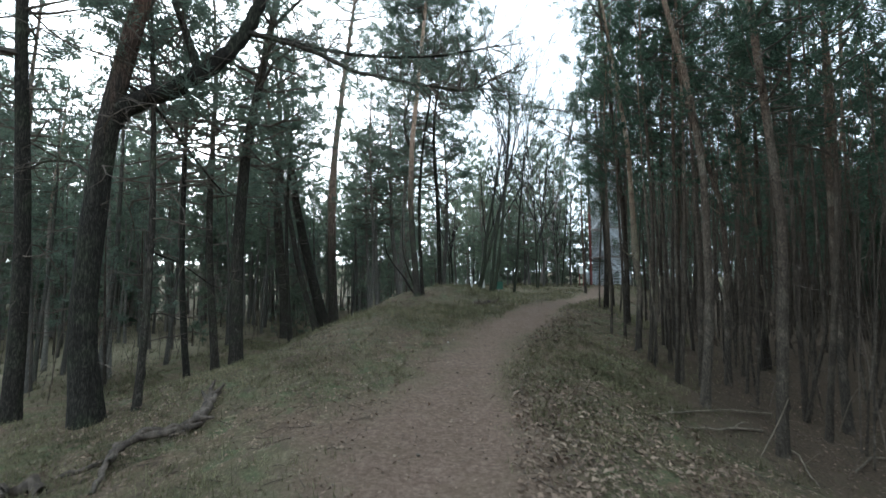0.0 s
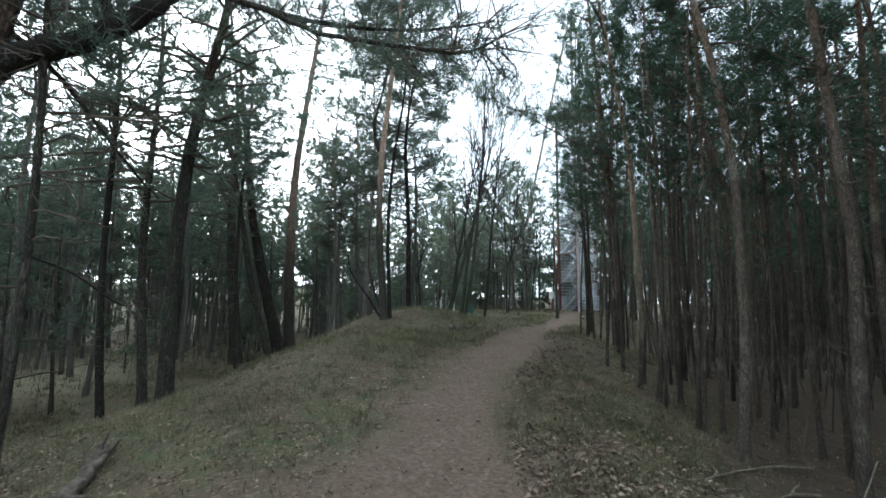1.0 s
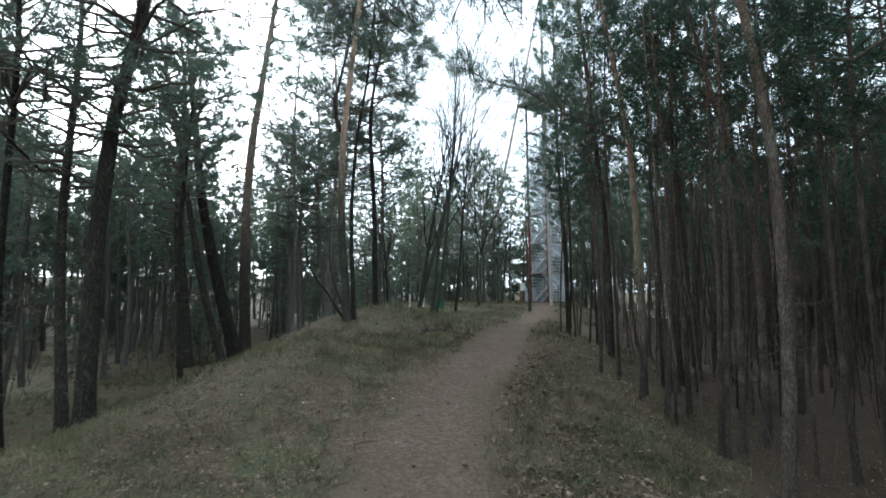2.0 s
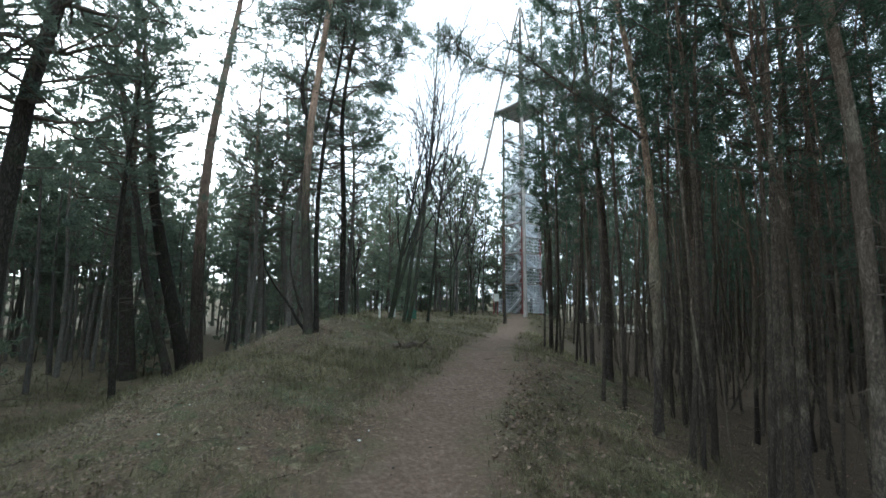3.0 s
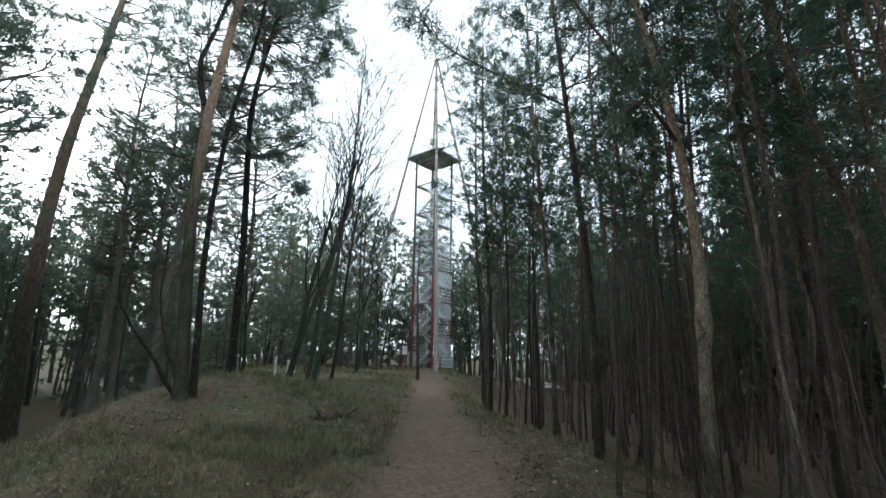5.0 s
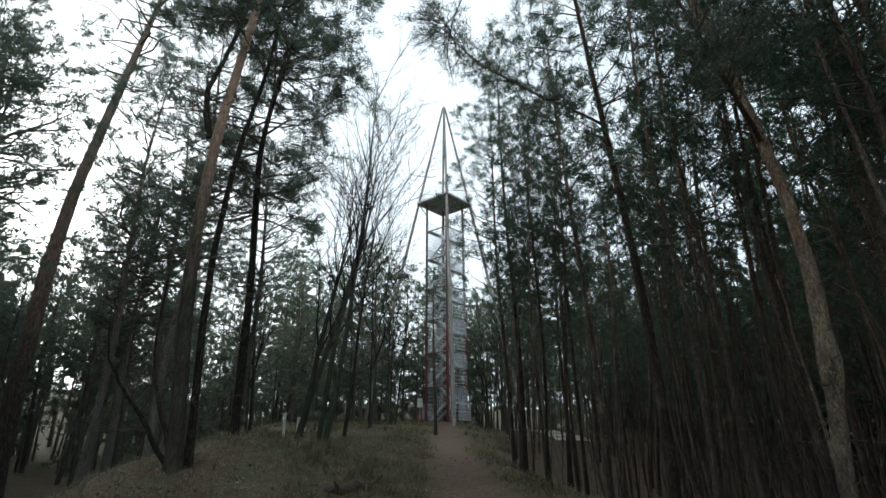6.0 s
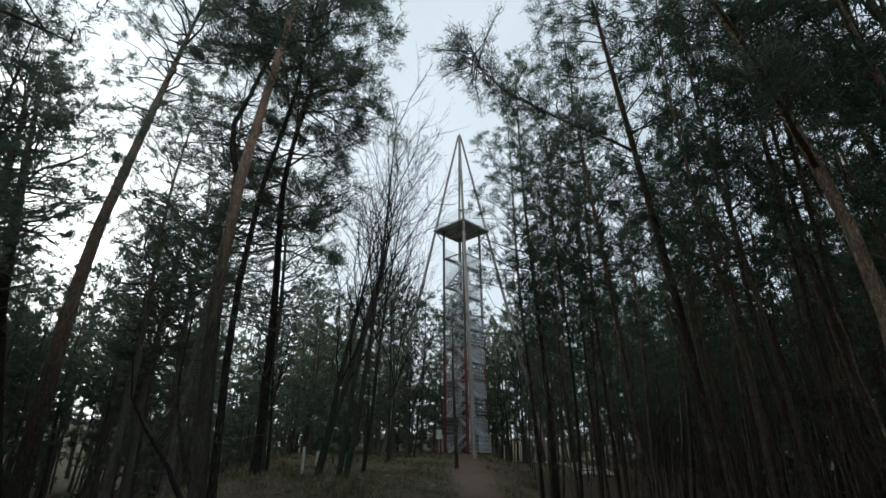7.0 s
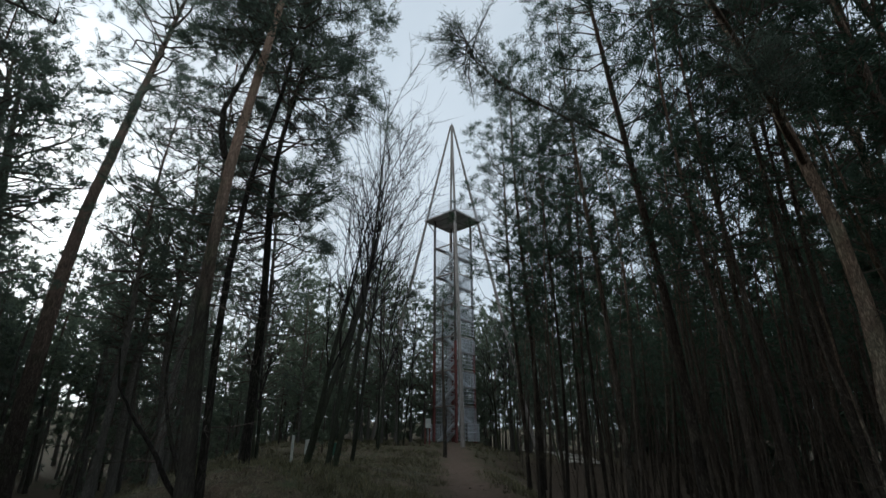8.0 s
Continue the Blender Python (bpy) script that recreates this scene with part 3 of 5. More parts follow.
old_pine(25, -0.42, 15.9, 0.12, kinked([(0, -0.03, 0), (2, -0.14, 0), (3.4, -0.15, 0), (5.2, -0.04, 0.1), (7, 0.24, 0.15), (9, 0.4, 0.2), (12, 0.6, 0.2)]), H=13, crown_from=7, crown_r=1.8, label="slim dark pine grown beside an old pine on the knoll")
old_pine(24, 0.26, 18.0, 0.18, kinked([(0, -0.08, 0), (3, -0.13, 0), (4.6, -0.24, 0), (6.1, -0.32, 0.1), (7.4, -0.22, 0.1), (9, 0.05, 0.1), (14, 0.4, 0.2)]), H=13.8, crown_from=4.6, crown_r=2.1, dense=30, label="dark pine with a broad full crown behind the knoll")

# ---- young pines in rows to the east of the path ----
YOUNG_LABEL = "slender plantation pine with a bare stem and dark crown"
variants, mid_variants = [], []
for i in range(7):
    rng = np.random.default_rng(100 + i)
    H = rng.uniform(11, 13.5)
    dia, bend, low, reach = rng.uniform(0.08, 0.125), straight(rng.normal() * 0.025, rng.normal() * 0.025, rng.uniform(0.06, 0.2), i), rng.uniform(3.6, 5.2), rng.uniform(1.2, 1.5)
    if i < 5:
        variants.append(pine_meshes(rng, H, dia, bend, low, reach, BARK_YOUNG, NEEDLE, sides=8, whorl=0.54, per_limb=7, limbs=(2, 4), dead=34, dead_len=0.85, tuft=(7, 0.16, 0.024)))
    else:
        mid_variants.append(pine_meshes(rng, H, dia, bend, low, reach, BARK_YOUNG, NEEDLE, sides=6, whorl=0.7, per_limb=5, limbs=(2, 4), dead=26, dead_len=0.85, tuft=(6, 0.18, 0.027)))
light_variants = []
for i in range(5):
    rng = np.random.default_rng(200 + i)
    light_variants.append(pine_meshes(rng, rng.uniform(11, 13.5), rng.uniform(0.11, 0.17), straight(rng.normal() * 0.015, rng.normal() * 0.015, 0.1, i), rng.uniform(2.6, 4.6), 1.5, BARK_YOUNG, NEEDLE, sides=5, whorl=0.68, per_limb=4, limbs=(2, 3), dead=11, dead_len=1.1, steps=8, tuft=(5, 0.25, 0.054)))


def young(seed, x, y, dia, bend=None, H=12.5, crown_from=4.6, bulge=(), steps=20, label=YOUNG_LABEL, reach=1.5, bark=None):
    rng = np.random.default_rng(seed)
    me = pine_meshes(rng, H, dia, bend or straight(rng.normal() * 0.012, rng.normal() * 0.012, 0.08, seed), crown_from, reach, bark or BARK_PALE, NEEDLE, sides=10, whorl=0.46, per_limb=9, limbs=(2, 4), dead=60, dead_len=0.9, steps=steps, bulge=bulge, tuft=(14, 0.14, 0.0135))
    taken.append((x, y))
    return pine(x, y, me, label, "plantation pines")


knotted = young(301, 4.5, 10.12, 0.14, kinked([(0, 0, 0), (1.3, 0.13, 0.1), (2.2, -0.03, -0.1), (3.0, -0.08, -0.17), (3.8, -0.1, -0.15), (4.6, -0.08, -0.05), (5.6, -0.15, 0.07), (7, -0.25, 0.3), (13, -0.8, 1.05)]), H=13, crown_from=5.6, bulge=((2.25, 0.5, 0.2), (2.75, 0.15, 0.15)), steps=96, bark=BARK_KNOT, label="plantation pine with a swollen knot on its pale stem")
young(302, 4.22, 7.12, 0.15, kinked([(0, 0, 0), (0.7, 0.12, 0), (2, 0.2, 0), (3.9, 0.19, 0), (5.5, -0.02, 0), (7, -0.35, 0.05), (12.5, -1.2, 0.2)]), bark=BARK_YOUNG)
young(303, 4.41, 5.67, 0.15, kinked([(0, 0, 0), (3, 0.2, 0), (5.8, -0.04, 0), (12.5, -0.6, 0.1)]), bark=BARK_YOUNG)
spread = young(304, 5.3, 12.6, 0.15, kinked([(0, 0, 0), (1.5, 0.04, 0), (3.3, 0.0, 0.03), (5, -0.14, 0.06), (7.4, -0.3, 0.14), (13, -0.7, 0.3)]))
young(305, 5.87, 9.09, 0.13, kinked([(0, 0, 0), (2.6, 0.1, 0), (3.7, 0.06, 0), (5.1, -0.28, 0.1), (5.8, -0.45, 0.15), (12.5, -1.6, 0.5)]))
young(306, 6.59, 7.12, 0.14)
for k, (x, y, dia) in enumerate([(4.46, 8.23, 0.085), (5.03, 8.6, 0.095), (4.53, 9.32, 0.06), (5.5, 10.77, 0.07), (6.3, 11.1, 0.075), (6.37, 8.16, 0.1)]):
    young(320 + k, x, y, dia, straight(0.03 - 0.012 * k, 0.01, 0.09, k), H=9.5 - 0.4 * k, crown_from=8.3 - 0.4 * k, reach=0.45, steps=16, bark=BARK_YOUNG, label="thin suppressed plantation pine with a small crown")
young(307, 7.66, 10.55, 0.13)
young(308, 8.2, 10.7, 0.12)
young(309, 6.25, 14.82, 0.12)
young(311, 6.9, 18.4, 0.14, straight(-0.012, 0.0, 0.08, 1), H=13.5, crown_from=4.6, reach=1.75)
young(312, 8.0, 20.6, 0.13, straight(-0.02, 0.0, 0.08, 2), H=14, crown_from=4.4, reach=1.8)
young(310, 10.51, 32.1, 0.2, H=9, crown_from=6)

SLIM = [(4.41, 9.39), (5.59, 11.17), (4.38, 8.25), (6.05, 8.8), (6.36, 7.69), (4.6, 11.07), (5.77, 10.96), (4.96, 9.59), (7.29, 11.05), (5.63, 14.59),
        (5.37, 14.84), (5.8, 16.3), (7.39, 17.5), (4.9, 14.2), (5.2, 15.4), (4.35, 11.3), (6.1, 11.3), (6.4, 16.8), (7.6, 19.4), (5.54, 14.0)]
rng = np.random.default_rng(5)
for i, (x, y) in enumerate(SLIM):
    if y > 13.9:
        x, y = x * 1.22 + 0.03, y * 1.22 - 1.02
    pine(x, y, variants[i % 5], YOUNG_LABEL, "plantation pines", rng.uniform(0, 6.28), rng.uniform(0.6, 0.8), 1.25, radians(1.8))
    taken.append((x, y))
deep = []
for gy in np.arange(-6, 36, 1.6):
    for gxx in np.arange(0, 17.5, 1.5):
        x, y = gxx + 2.6 + float(path_x(gy)) + rng.uniform(-0.6, 0.6), gy + rng.uniform(-0.6, 0.6)
        if gy > 14:
            x += 0.1 * (gy - 14)
        if gy < 3:
            x += 1.5
        if x - float(path_x(y)) < (5.0 if y < 10.5 else 4.2 if y < 16 else 3.0):
            continue
        if min((x - a) ** 2 + (y - b) ** 2 for a, b in taken) < 0.6 ** 2 or rng.random() < (0.28 if y < 24 else 0.42):
            continue
        taken.append((x, y))
        size = rng.uniform(0.6, 1.1)
        turn, tall = rng.uniform(0, 6.28), rng.uniform(0.95, 1.1) / size ** 0.6
        if gxx < 7:
            pine(x, y, variants[rng.integers(5)] if gxx < 3.5 else mid_variants[rng.integers(2)], YOUNG_LABEL, "plantation pines", turn, size, tall, radians(2.2))
        else:
            deep.append((x, y, turn, size))

# ---- the wood farther off ----
far_variants = []
for i in range(5):
    r2 = np.random.default_rng(400 + i)
    far_variants.append(pine_meshes(r2, r2.uniform(13, 16), r2.uniform(0.17, 0.26), straight(r2.normal() * 0.02, r2.normal() * 0.02, 0.12, i), r2.uniform(5.0, 8.0), 2.2, BARK_HAZED, NEEDLE_BLUE, sides=6, whorl=0.65, per_limb=10, dead=16, dead_len=1.8, old=True, steps=9, limbs=(2, 4), tuft=(6, 0.2, 0.034)))
rng = np.random.default_rng(6)
count = 0
while count < 38:
    x, y = rng.uniform(-45, 12), rng.uniform(4, 62)
    if x > -8 and y < 40 or x > -9.5 - 0.1 * y and y < 26:
        continue
    bearing = math.degrees(math.atan2(x + 0.3, y - 8))
    if -1 < bearing < 32 and y < 62:
        continue
    if min((x - a) ** 2 + (y - b) ** 2 for a, b in taken) < 1.6 ** 2:
        continue
    taken.append((x, y))
    count += 1
    pine(x, y, far_variants[rng.integers(5)], "pine of the lower wood with a grey-brown stem", "pines of the wood", rng.uniform(0, 6.28), rng.uniform(0.8, 1.1), rng.uniform(0.9, 1.1))


def arrays(me):
    v = np.empty(len(me.vertices) * 3, dtype=np.float32)
    me.vertices.foreach_get("co", v)
    tri = me.polygons[0].loop_total
    f = np.empty(len(me.loops), dtype=np.int32)
    me.loops.foreach_get("vertex_index", f)
    return v.reshape(-1, 3), f.reshape(-1, tri)


def joined_woods(name, spots, sources, which, mat, label):
    vs, fs, n = [], [], 0
    for (x, y, a, s), k in zip(spots, round_robin(len(sources))):
        v, f = sources[k][which]
        c, d = math.cos(a) * s, math.sin(a) * s
        w = np.stack([v[:, 0] * c - v[:, 1] * d + x, v[:, 0] * d + v[:, 1] * c + y, v[:, 2] * s + gz(x, y)], axis=1)
        vs.append(w)
        fs.append(f + n)
        n += len(v)
    return part(name, mesh_of(name, np.concatenate(vs), [np.concatenate(fs)], mat), label=label, kind="stuff")


def round_robin(k):
    i = 0
    while True:
        yield i % k
        i += 1


light_arrays = [[arrays(m) for m in ms] for ms in light_variants]
for which, nm, mat, lab in ((0, "plantation_stems", BARK_YOUNG, "close-set stems deep in the plantation"), (1, "plantation_branchwork", TWIG, "dead brown side branches deep in the plantation"), (2, "plantation_crowns", NEEDLE, "needle crowns deep in the plantation")):
    joined_woods(nm, deep, light_arrays, which, mat, lab)

low_src = []
for i in range(4):
    r2 = np.random.default_rng(430 + i)
    low_src.append([arrays(m) for m in pine_meshes(r2, r2.uniform(9, 13), r2.uniform(0.12, 0.2), straight(r2.normal() * 0.02, r2.normal() * 0.02, 0.12, i), r2.uniform(4.0, 6.0), 1.9, BARK_HAZED, NEEDLE_BLUE, sides=6, whorl=0.6, per_limb=5, limbs=(2, 3), dead=10, old=True, steps=7, tuft=(5, 0.23, 0.045))])
low = []
rng = np.random.default_rng(12)
while len(low) < 70:
    x, y = rng.uniform(-34, -4), rng.uniform(6, 50)
    if x > -9.5 and y < 33 or math.hypot(x, y - 4) < 14:
        continue
    if min((x - a) ** 2 + (y - b) ** 2 for a, b in taken) > 1.0:
        low.append((x, y, rng.uniform(0, 6.28), rng.uniform(0.8, 1.2)))
for which, nm, mat, lab in ((0, "low_wood_stems", BARK_HAZED, "thin close stems of the low wood"), (2, "low_wood_crowns", NEEDLE_BLUE, "thin crowns of the low wood")):
    joined_woods(nm, low, low_src, which, mat, lab)

# full-crowned pines behind the slope, which close the view between the old stems
mid_src = []
for i in range(5):
    r2 = np.random.default_rng(470 + i)
    mid_src.append([arrays(m) for m in pine_meshes(r2, r2.uniform(13, 17), r2.uniform(0.18, 0.3), straight(r2.normal() * 0.02, r2.normal() * 0.02, 0.12, i), r2.uniform(3.8, 7.0), 2.3, BARK_HAZED, NEEDLE_BLUE, sides=6, whorl=0.62, per_limb=5, limbs=(2, 4), dead=10, old=True, steps=7, tuft=(6, 0.23, 0.052))])
scrub_src = []
for i in range(3):
    r2 = np.random.default_rng(490 + i)
    scrub_src.append([arrays(m) for m in pine_meshes(r2, r2.uniform(3.5, 6), 0.09, straight(r2.normal() * 0.03, r2.normal() * 0.03, 0.08, i), r2.uniform(0.3, 0.8), 1.6, BARK_YOUNG, NEEDLE_BLUE, sides=5, whorl=0.5, per_limb=4, limbs=(2, 4), dead=4, steps=5, tuft=(5, 0.26, 0.06))])
mid, scrub = [], []
rng = np.random.default_rng(14)
while len(mid) < 66:
    a, r = radians(rng.uniform(-72, 2)), rng.uniform(24, 50)
    x, y = -0.3 + r * math.sin(a), 8 + r * math.cos(a)
    if x > -10.5 and y < 36:
        continue
    if min((x - p) ** 2 + (y - q) ** 2 for p, q in taken) > 1.0:
        mid.append((x, y, rng.uniform(0, 6.28), rng.uniform(0.75, 1.1)))
while len(mid) < 84:
    a, r = radians(rng.uniform(-48, -14)), rng.uniform(23, 40)
    x, y = -0.3 + r * math.sin(a), 8 + r * math.cos(a)
    if x < -9.5 and min((x - p) ** 2 + (y - q) ** 2 for p, q in taken) > 1.0:
        mid.append((x, y, rng.uniform(0, 6.28), rng.uniform(0.7, 0.95)))
while len(scrub) < 22:
    a, r = radians(rng.uniform(-75, 16)), rng.uniform(21, 46)
    x, y = -0.3 + r * math.sin(a), 8 + r * math.cos(a)
    if x > -9 and y < 33:
        continue
    scrub.append((x, y, rng.uniform(0, 6.28), rng.uniform(0.6, 1.15)))
while len(scrub) < 32:
    a, r = radians(rng.uniform(-24, -5)), rng.uniform(23, 35)
    x, y = -0.3 + r * math.sin(a), 8 + r * math.cos(a)
    if min((x - p) ** 2 + (y - q) ** 2 for p, q in taken) > 1.0:
        scrub.append((x, y, rng.uniform(0, 6.28), rng.uniform(0.4, 0.75)))
for nm, spots, src, bark, lab in (("mid_wood", mid, mid_src, BARK_HAZED, "full-crowned pines behind the slope"), ("scrub", scrub, scrub_src, BARK_YOUNG, "low bushy pines under the wood")):
    joined_woods(nm + "_crowns", spots, src, 2, NEEDLE_HAZED, lab)
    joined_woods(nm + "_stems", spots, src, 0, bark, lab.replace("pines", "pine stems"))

# close thin stand with dead lower branches, which shuts the view low between the old stems
stand_src = []
for i in range(5):
    r2 = np.random.default_rng(500 + i)
    stand_src.append([arrays(m) for m in pine_meshes(r2, r2.uniform(9, 12), r2.uniform(0.11, 0.19), straight(r2.normal() * 0.02, r2.normal() * 0.02, 0.12, i), r2.uniform(4.2, 5.8), 1.5, BARK_HAZED, NEEDLE_HAZED, sides=5, whorl=0.7, per_limb=3, limbs=(2, 3), dead=15, dead_len=1.4, steps=5, tuft=(4, 0.3, 0.08))])
stand = []
rng = np.random.default_rng(18)
while len(stand) < 170:
    a, r = radians(rng.uniform(-80, -2)), rng.uniform(29, 47)
    x, y = -0.3 + r * math.sin(a), 7 + r * math.cos(a)
    if (x < -13 or y > 40) and min((x - p) ** 2 + (y - q) ** 2 for p, q in taken) > 0.6:
        stand.append((x, y, rng.uniform(0, 6.28), rng.uniform(0.8, 1.15)))
while len(stand) < 205:
    a, r = radians(rng.uniform(-24, -2)), rng.uniform(33, 46)
    stand.append((-0.3 + r * math.sin(a), 8 + r * math.cos(a), rng.uniform(0, 6.28), rng.uniform(0.75, 1.05)))
for which, nm, mat, lab in ((0, "stand_stems", BARK_HAZED, "thin grey-brown stems of a close far stand"), (1, "stand_branchwork", TWIG, "dead brown side branches of a close far stand"), (2, "stand_crowns", NEEDLE_HAZED, "green crowns of a close far stand")):
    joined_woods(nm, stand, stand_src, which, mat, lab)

# young pines and undergrowth on the low ground, which close the view under the crowns
bush_variants = []
for i in range(4):
    r2 = np.random.default_rng(450 + i)
    bush_variants.append(pine_meshes(r2, r2.uniform(5, 8), 0.11, straight(r2.normal() * 0.03, r2.normal() * 0.03, 0.08, i), r2.uniform(0.9, 2.0), 1.5, BARK_YOUNG, NEEDLE_BLUE, sides=6, whorl=0.5, per_limb=5, limbs=(2, 4), dead=5, steps=7, tuft=(9, 0.19, 0.028)))
rng = np.random.default_rng(9)
count = 0
while count < 28:
    x, y = rng.uniform(-32, 14), rng.uniform(13, 55)
    deg = math.degrees(math.atan2(x + 0.3, y - 8))
    if x > -8.5 and y < 30 or (8 < deg < 32 and y < 50):
        continue
    if min((x - a) ** 2 + (y - b) ** 2 for a, b in taken) < 1.3 ** 2:
        continue
    taken.append((x, y))
    count += 1
    pine(x, y, bush_variants[count % 4], "bushy young pine among older stems", "young pines of the wood", rng.uniform(0, 6.28), rng.uniform(0.7, 1.15))

# pines with low green crowns behind the bare trees on the brow
brow_variants = []
for i in range(3):
    r2 = np.random.default_rng(460 + i)
    brow_variants.append(pine_meshes(r2, r2.uniform(10.5, 13), 0.2, straight(r2.normal() * 0.02, r2.normal() * 0.02, 0.1, i), r2.uniform(1.8, 3.2), 2.0, BARK_HAZED, NEEDLE_HAZED, sides=7, whorl=0.56, per_limb=6, limbs=(2, 4), dead=10, dead_len=1.2, old=True, steps=8, tuft=(8, 0.2, 0.036)))
rng = np.random.default_rng(16)
for i, (deg, r) in enumerate([(4, 37), (8, 36), (11.5, 37), (14, 36), (15.5, 39), (17, 34), (18.5, 40), (12, 43), (5.5, 40), (30, 50), (31.5, 46), (33, 52), (28.5, 54), (18.8, 35), (20.3, 38.5), (21.6, 44), (14.8, 35)]):
    x, y = -0.3 + r * math.sin(radians(deg)), 8 + r * math.cos(radians(deg))
    taken.append((x, y))
    pine(x, y, brow_variants[i % 3], "green pine with a low crown behind bare trees", "pines behind the brow", rng.uniform(0, 6.28), rng.uniform(0.8, 1.1))

rng = np.random.default_rng(8)


def far_source(seed, n, **kw):
    out = []
    for i in range(n):
        r2 = np.random.default_rng(seed + i)
        H, low, reach = r2.uniform(*kw["height"]), r2.uniform(*kw["low"]), kw["reach"]
        out.append([arrays(m) for m in pine_meshes(r2, H, kw["dia"], straight(r2.normal() * 0.01, r2.normal() * 0.01, 0.1, i), low, reach, BARK_HAZED, NEEDLE_HAZED, sides=5, whorl=kw["whorl"], per_limb=kw["per_limb"], dead=6, old=True, steps=5, limbs=(2, 4), tuft=kw["tuft"])])
    return out


# the far side of the wood, seen between the stems and round the tower
screen = []
while len(screen) < 140:
    a, r = (rng.uniform(-1.15, 1.25), rng.uniform(44, 80)) if len(screen) < 110 else (rng.uniform(-0.2, 0.62), rng.uniform(48, 72))
    x, y = r * math.sin(a), 6 + r * math.cos(a)
    if math.hypot(x - 16.67, y - 44) > 9 and (x < 24 or y > 38):
        screen.append((x, y, rng.uniform(0, 6.28), rng.uniform(0.75, 1.1)))
while len(screen) < 150:
    a, r = rng.uniform(-1.3, -0.1), rng.uniform(42, 60)
    screen.append((r * math.sin(a), 6 + r * math.cos(a), rng.uniform(0, 6.28), rng.uniform(0.8, 1.15)))
screen_src = far_source(520, 5, height=(11, 15), low=(1.2, 4.0), reach=2.3, dia=0.26, whorl=0.85, per_limb=4, tuft=(4, 0.4, 0.105))
# coarse ring of pines, mostly unseen, added to close off low sky light
ring = []
while len(ring) < 70:
    a, r = rng.uniform(0, 2 * math.pi), rng.uniform(45, 110)
    x, y = r * math.sin(a), 10 + r * math.cos(a)
    if abs(math.atan2(x, y - 6)) > 1.1 or r > 86:
        ring.append((x, y, rng.uniform(0, 6.28), rng.uniform(0.75, 1.1)))
ring_src = far_source(540, 4, height=(12, 16), low=(2.5, 6), reach=2.6, dia=0.28, whorl=1.5, per_limb=3, tuft=(4, 0.8, 0.25))
# full pines and bushes behind and beside the tower
behind, bushes = [], []
while len(behind) < 62:
    a, r = radians(rng.uniform(6, 58)), rng.uniform(40, 60)
    x, y = -0.3 + r * math.sin(a), 8 + r * math.cos(a)
    if math.hypot(x - 16.67, y - 44) < 6.5 or (12 < math.degrees(a) < 33 and r < 45):
        continue
    if math.hypot(x - 24.5, y - 40) > 3.0:
        behind.append((x, y, rng.uniform(0, 6.28), rng.uniform(0.8, 1.1)))
while len(bushes) < 14:
    a, r = radians(rng.uniform(-6, 20)), rng.uniform(35, 47)
    x, y = -0.3 + r * math.sin(a), 8 + r * math.cos(a)
    bushes.append((x, y, rng.uniform(0, 6.28), rng.uniform(0.45, 0.8)))
behind_src = far_source(620, 4, height=(13, 16.5), low=(1.8, 5.5), reach=2.3, dia=0.24, whorl=0.62, per_limb=4, tuft=(5, 0.3, 0.075))
while len(bushes) < 48:
    a, r = radians(rng.uniform(-2, 50)), rng.uniform(43, 60)
    x, y = -0.3 + r * math.sin(a), 8 + r * math.cos(a)
    if math.hypot(x - 16.67, y - 44) > 5.5 and math.hypot(x - 25.5, y - 42) > 4:
        bushes.append((x, y, rng.uniform(0, 6.28), rng.uniform(0.7, 1.15)))
# young thicket, added to block low light, east of the plantation and west of the low wood
thicket = []
while len(thicket) < 105:
    x, y = rng.uniform(14, 42), rng.uniform(-12, 46)
    d = x - float(path_x(y))
    if 17.5 < d < 30:
        thicket.append((x, y, rng.uniform(0, 6.28), rng.uniform(0.8, 1.15)))
while len(thicket) < 130:
    x, y = rng.uniform(-60, -18), rng.uniform(-5, 60)
    if math.hypot(x, y - 5) > 30:
        thicket.append((x, y, rng.uniform(0, 6.28), rng.uniform(0.7, 1.1)))
thicket_src = far_source(580, 4, height=(8, 11), low=(0.4, 1.2), reach=1.9, dia=0.13, whorl=0.9, per_limb=3, tuft=(3, 0.6, 0.21))
under = []
while len(under) < 72:
    a, r = (rng.uniform(-1.4, 0.9), rng.uniform(44, 70)) if len(under) < 50 else (rng.uniform(0.0, 0.5), rng.uniform(54, 64))
    x, y = r * math.sin(a), 6 + r * math.cos(a)
    if math.hypot(x - 16.67, y - 44) > 9:
        under.append((x, y, rng.uniform(0, 6.28), rng.uniform(0.6, 1.1)))
under_src = far_source(560, 3, height=(4, 6), low=(0.4, 0.8), reach=1.9, dia=0.1, whorl=0.7, per_limb=3, tuft=(5, 0.5, 0.14))
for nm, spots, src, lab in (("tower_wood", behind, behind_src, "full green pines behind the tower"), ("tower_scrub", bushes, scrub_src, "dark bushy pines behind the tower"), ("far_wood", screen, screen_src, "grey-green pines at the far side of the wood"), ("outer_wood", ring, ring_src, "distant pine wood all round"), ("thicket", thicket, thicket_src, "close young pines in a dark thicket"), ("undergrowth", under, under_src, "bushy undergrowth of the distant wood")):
    joined_woods(nm + "_crowns", spots, src, 2, NEEDLE if nm == "thicket" else NEEDLE_HAZED, lab)
    joined_woods(nm + "_stems", spots, src, 0, BARK_HAZED, lab.replace("pines", "pine stems").replace("pine wood", "pine stems").replace("bushy", "stems of the"))


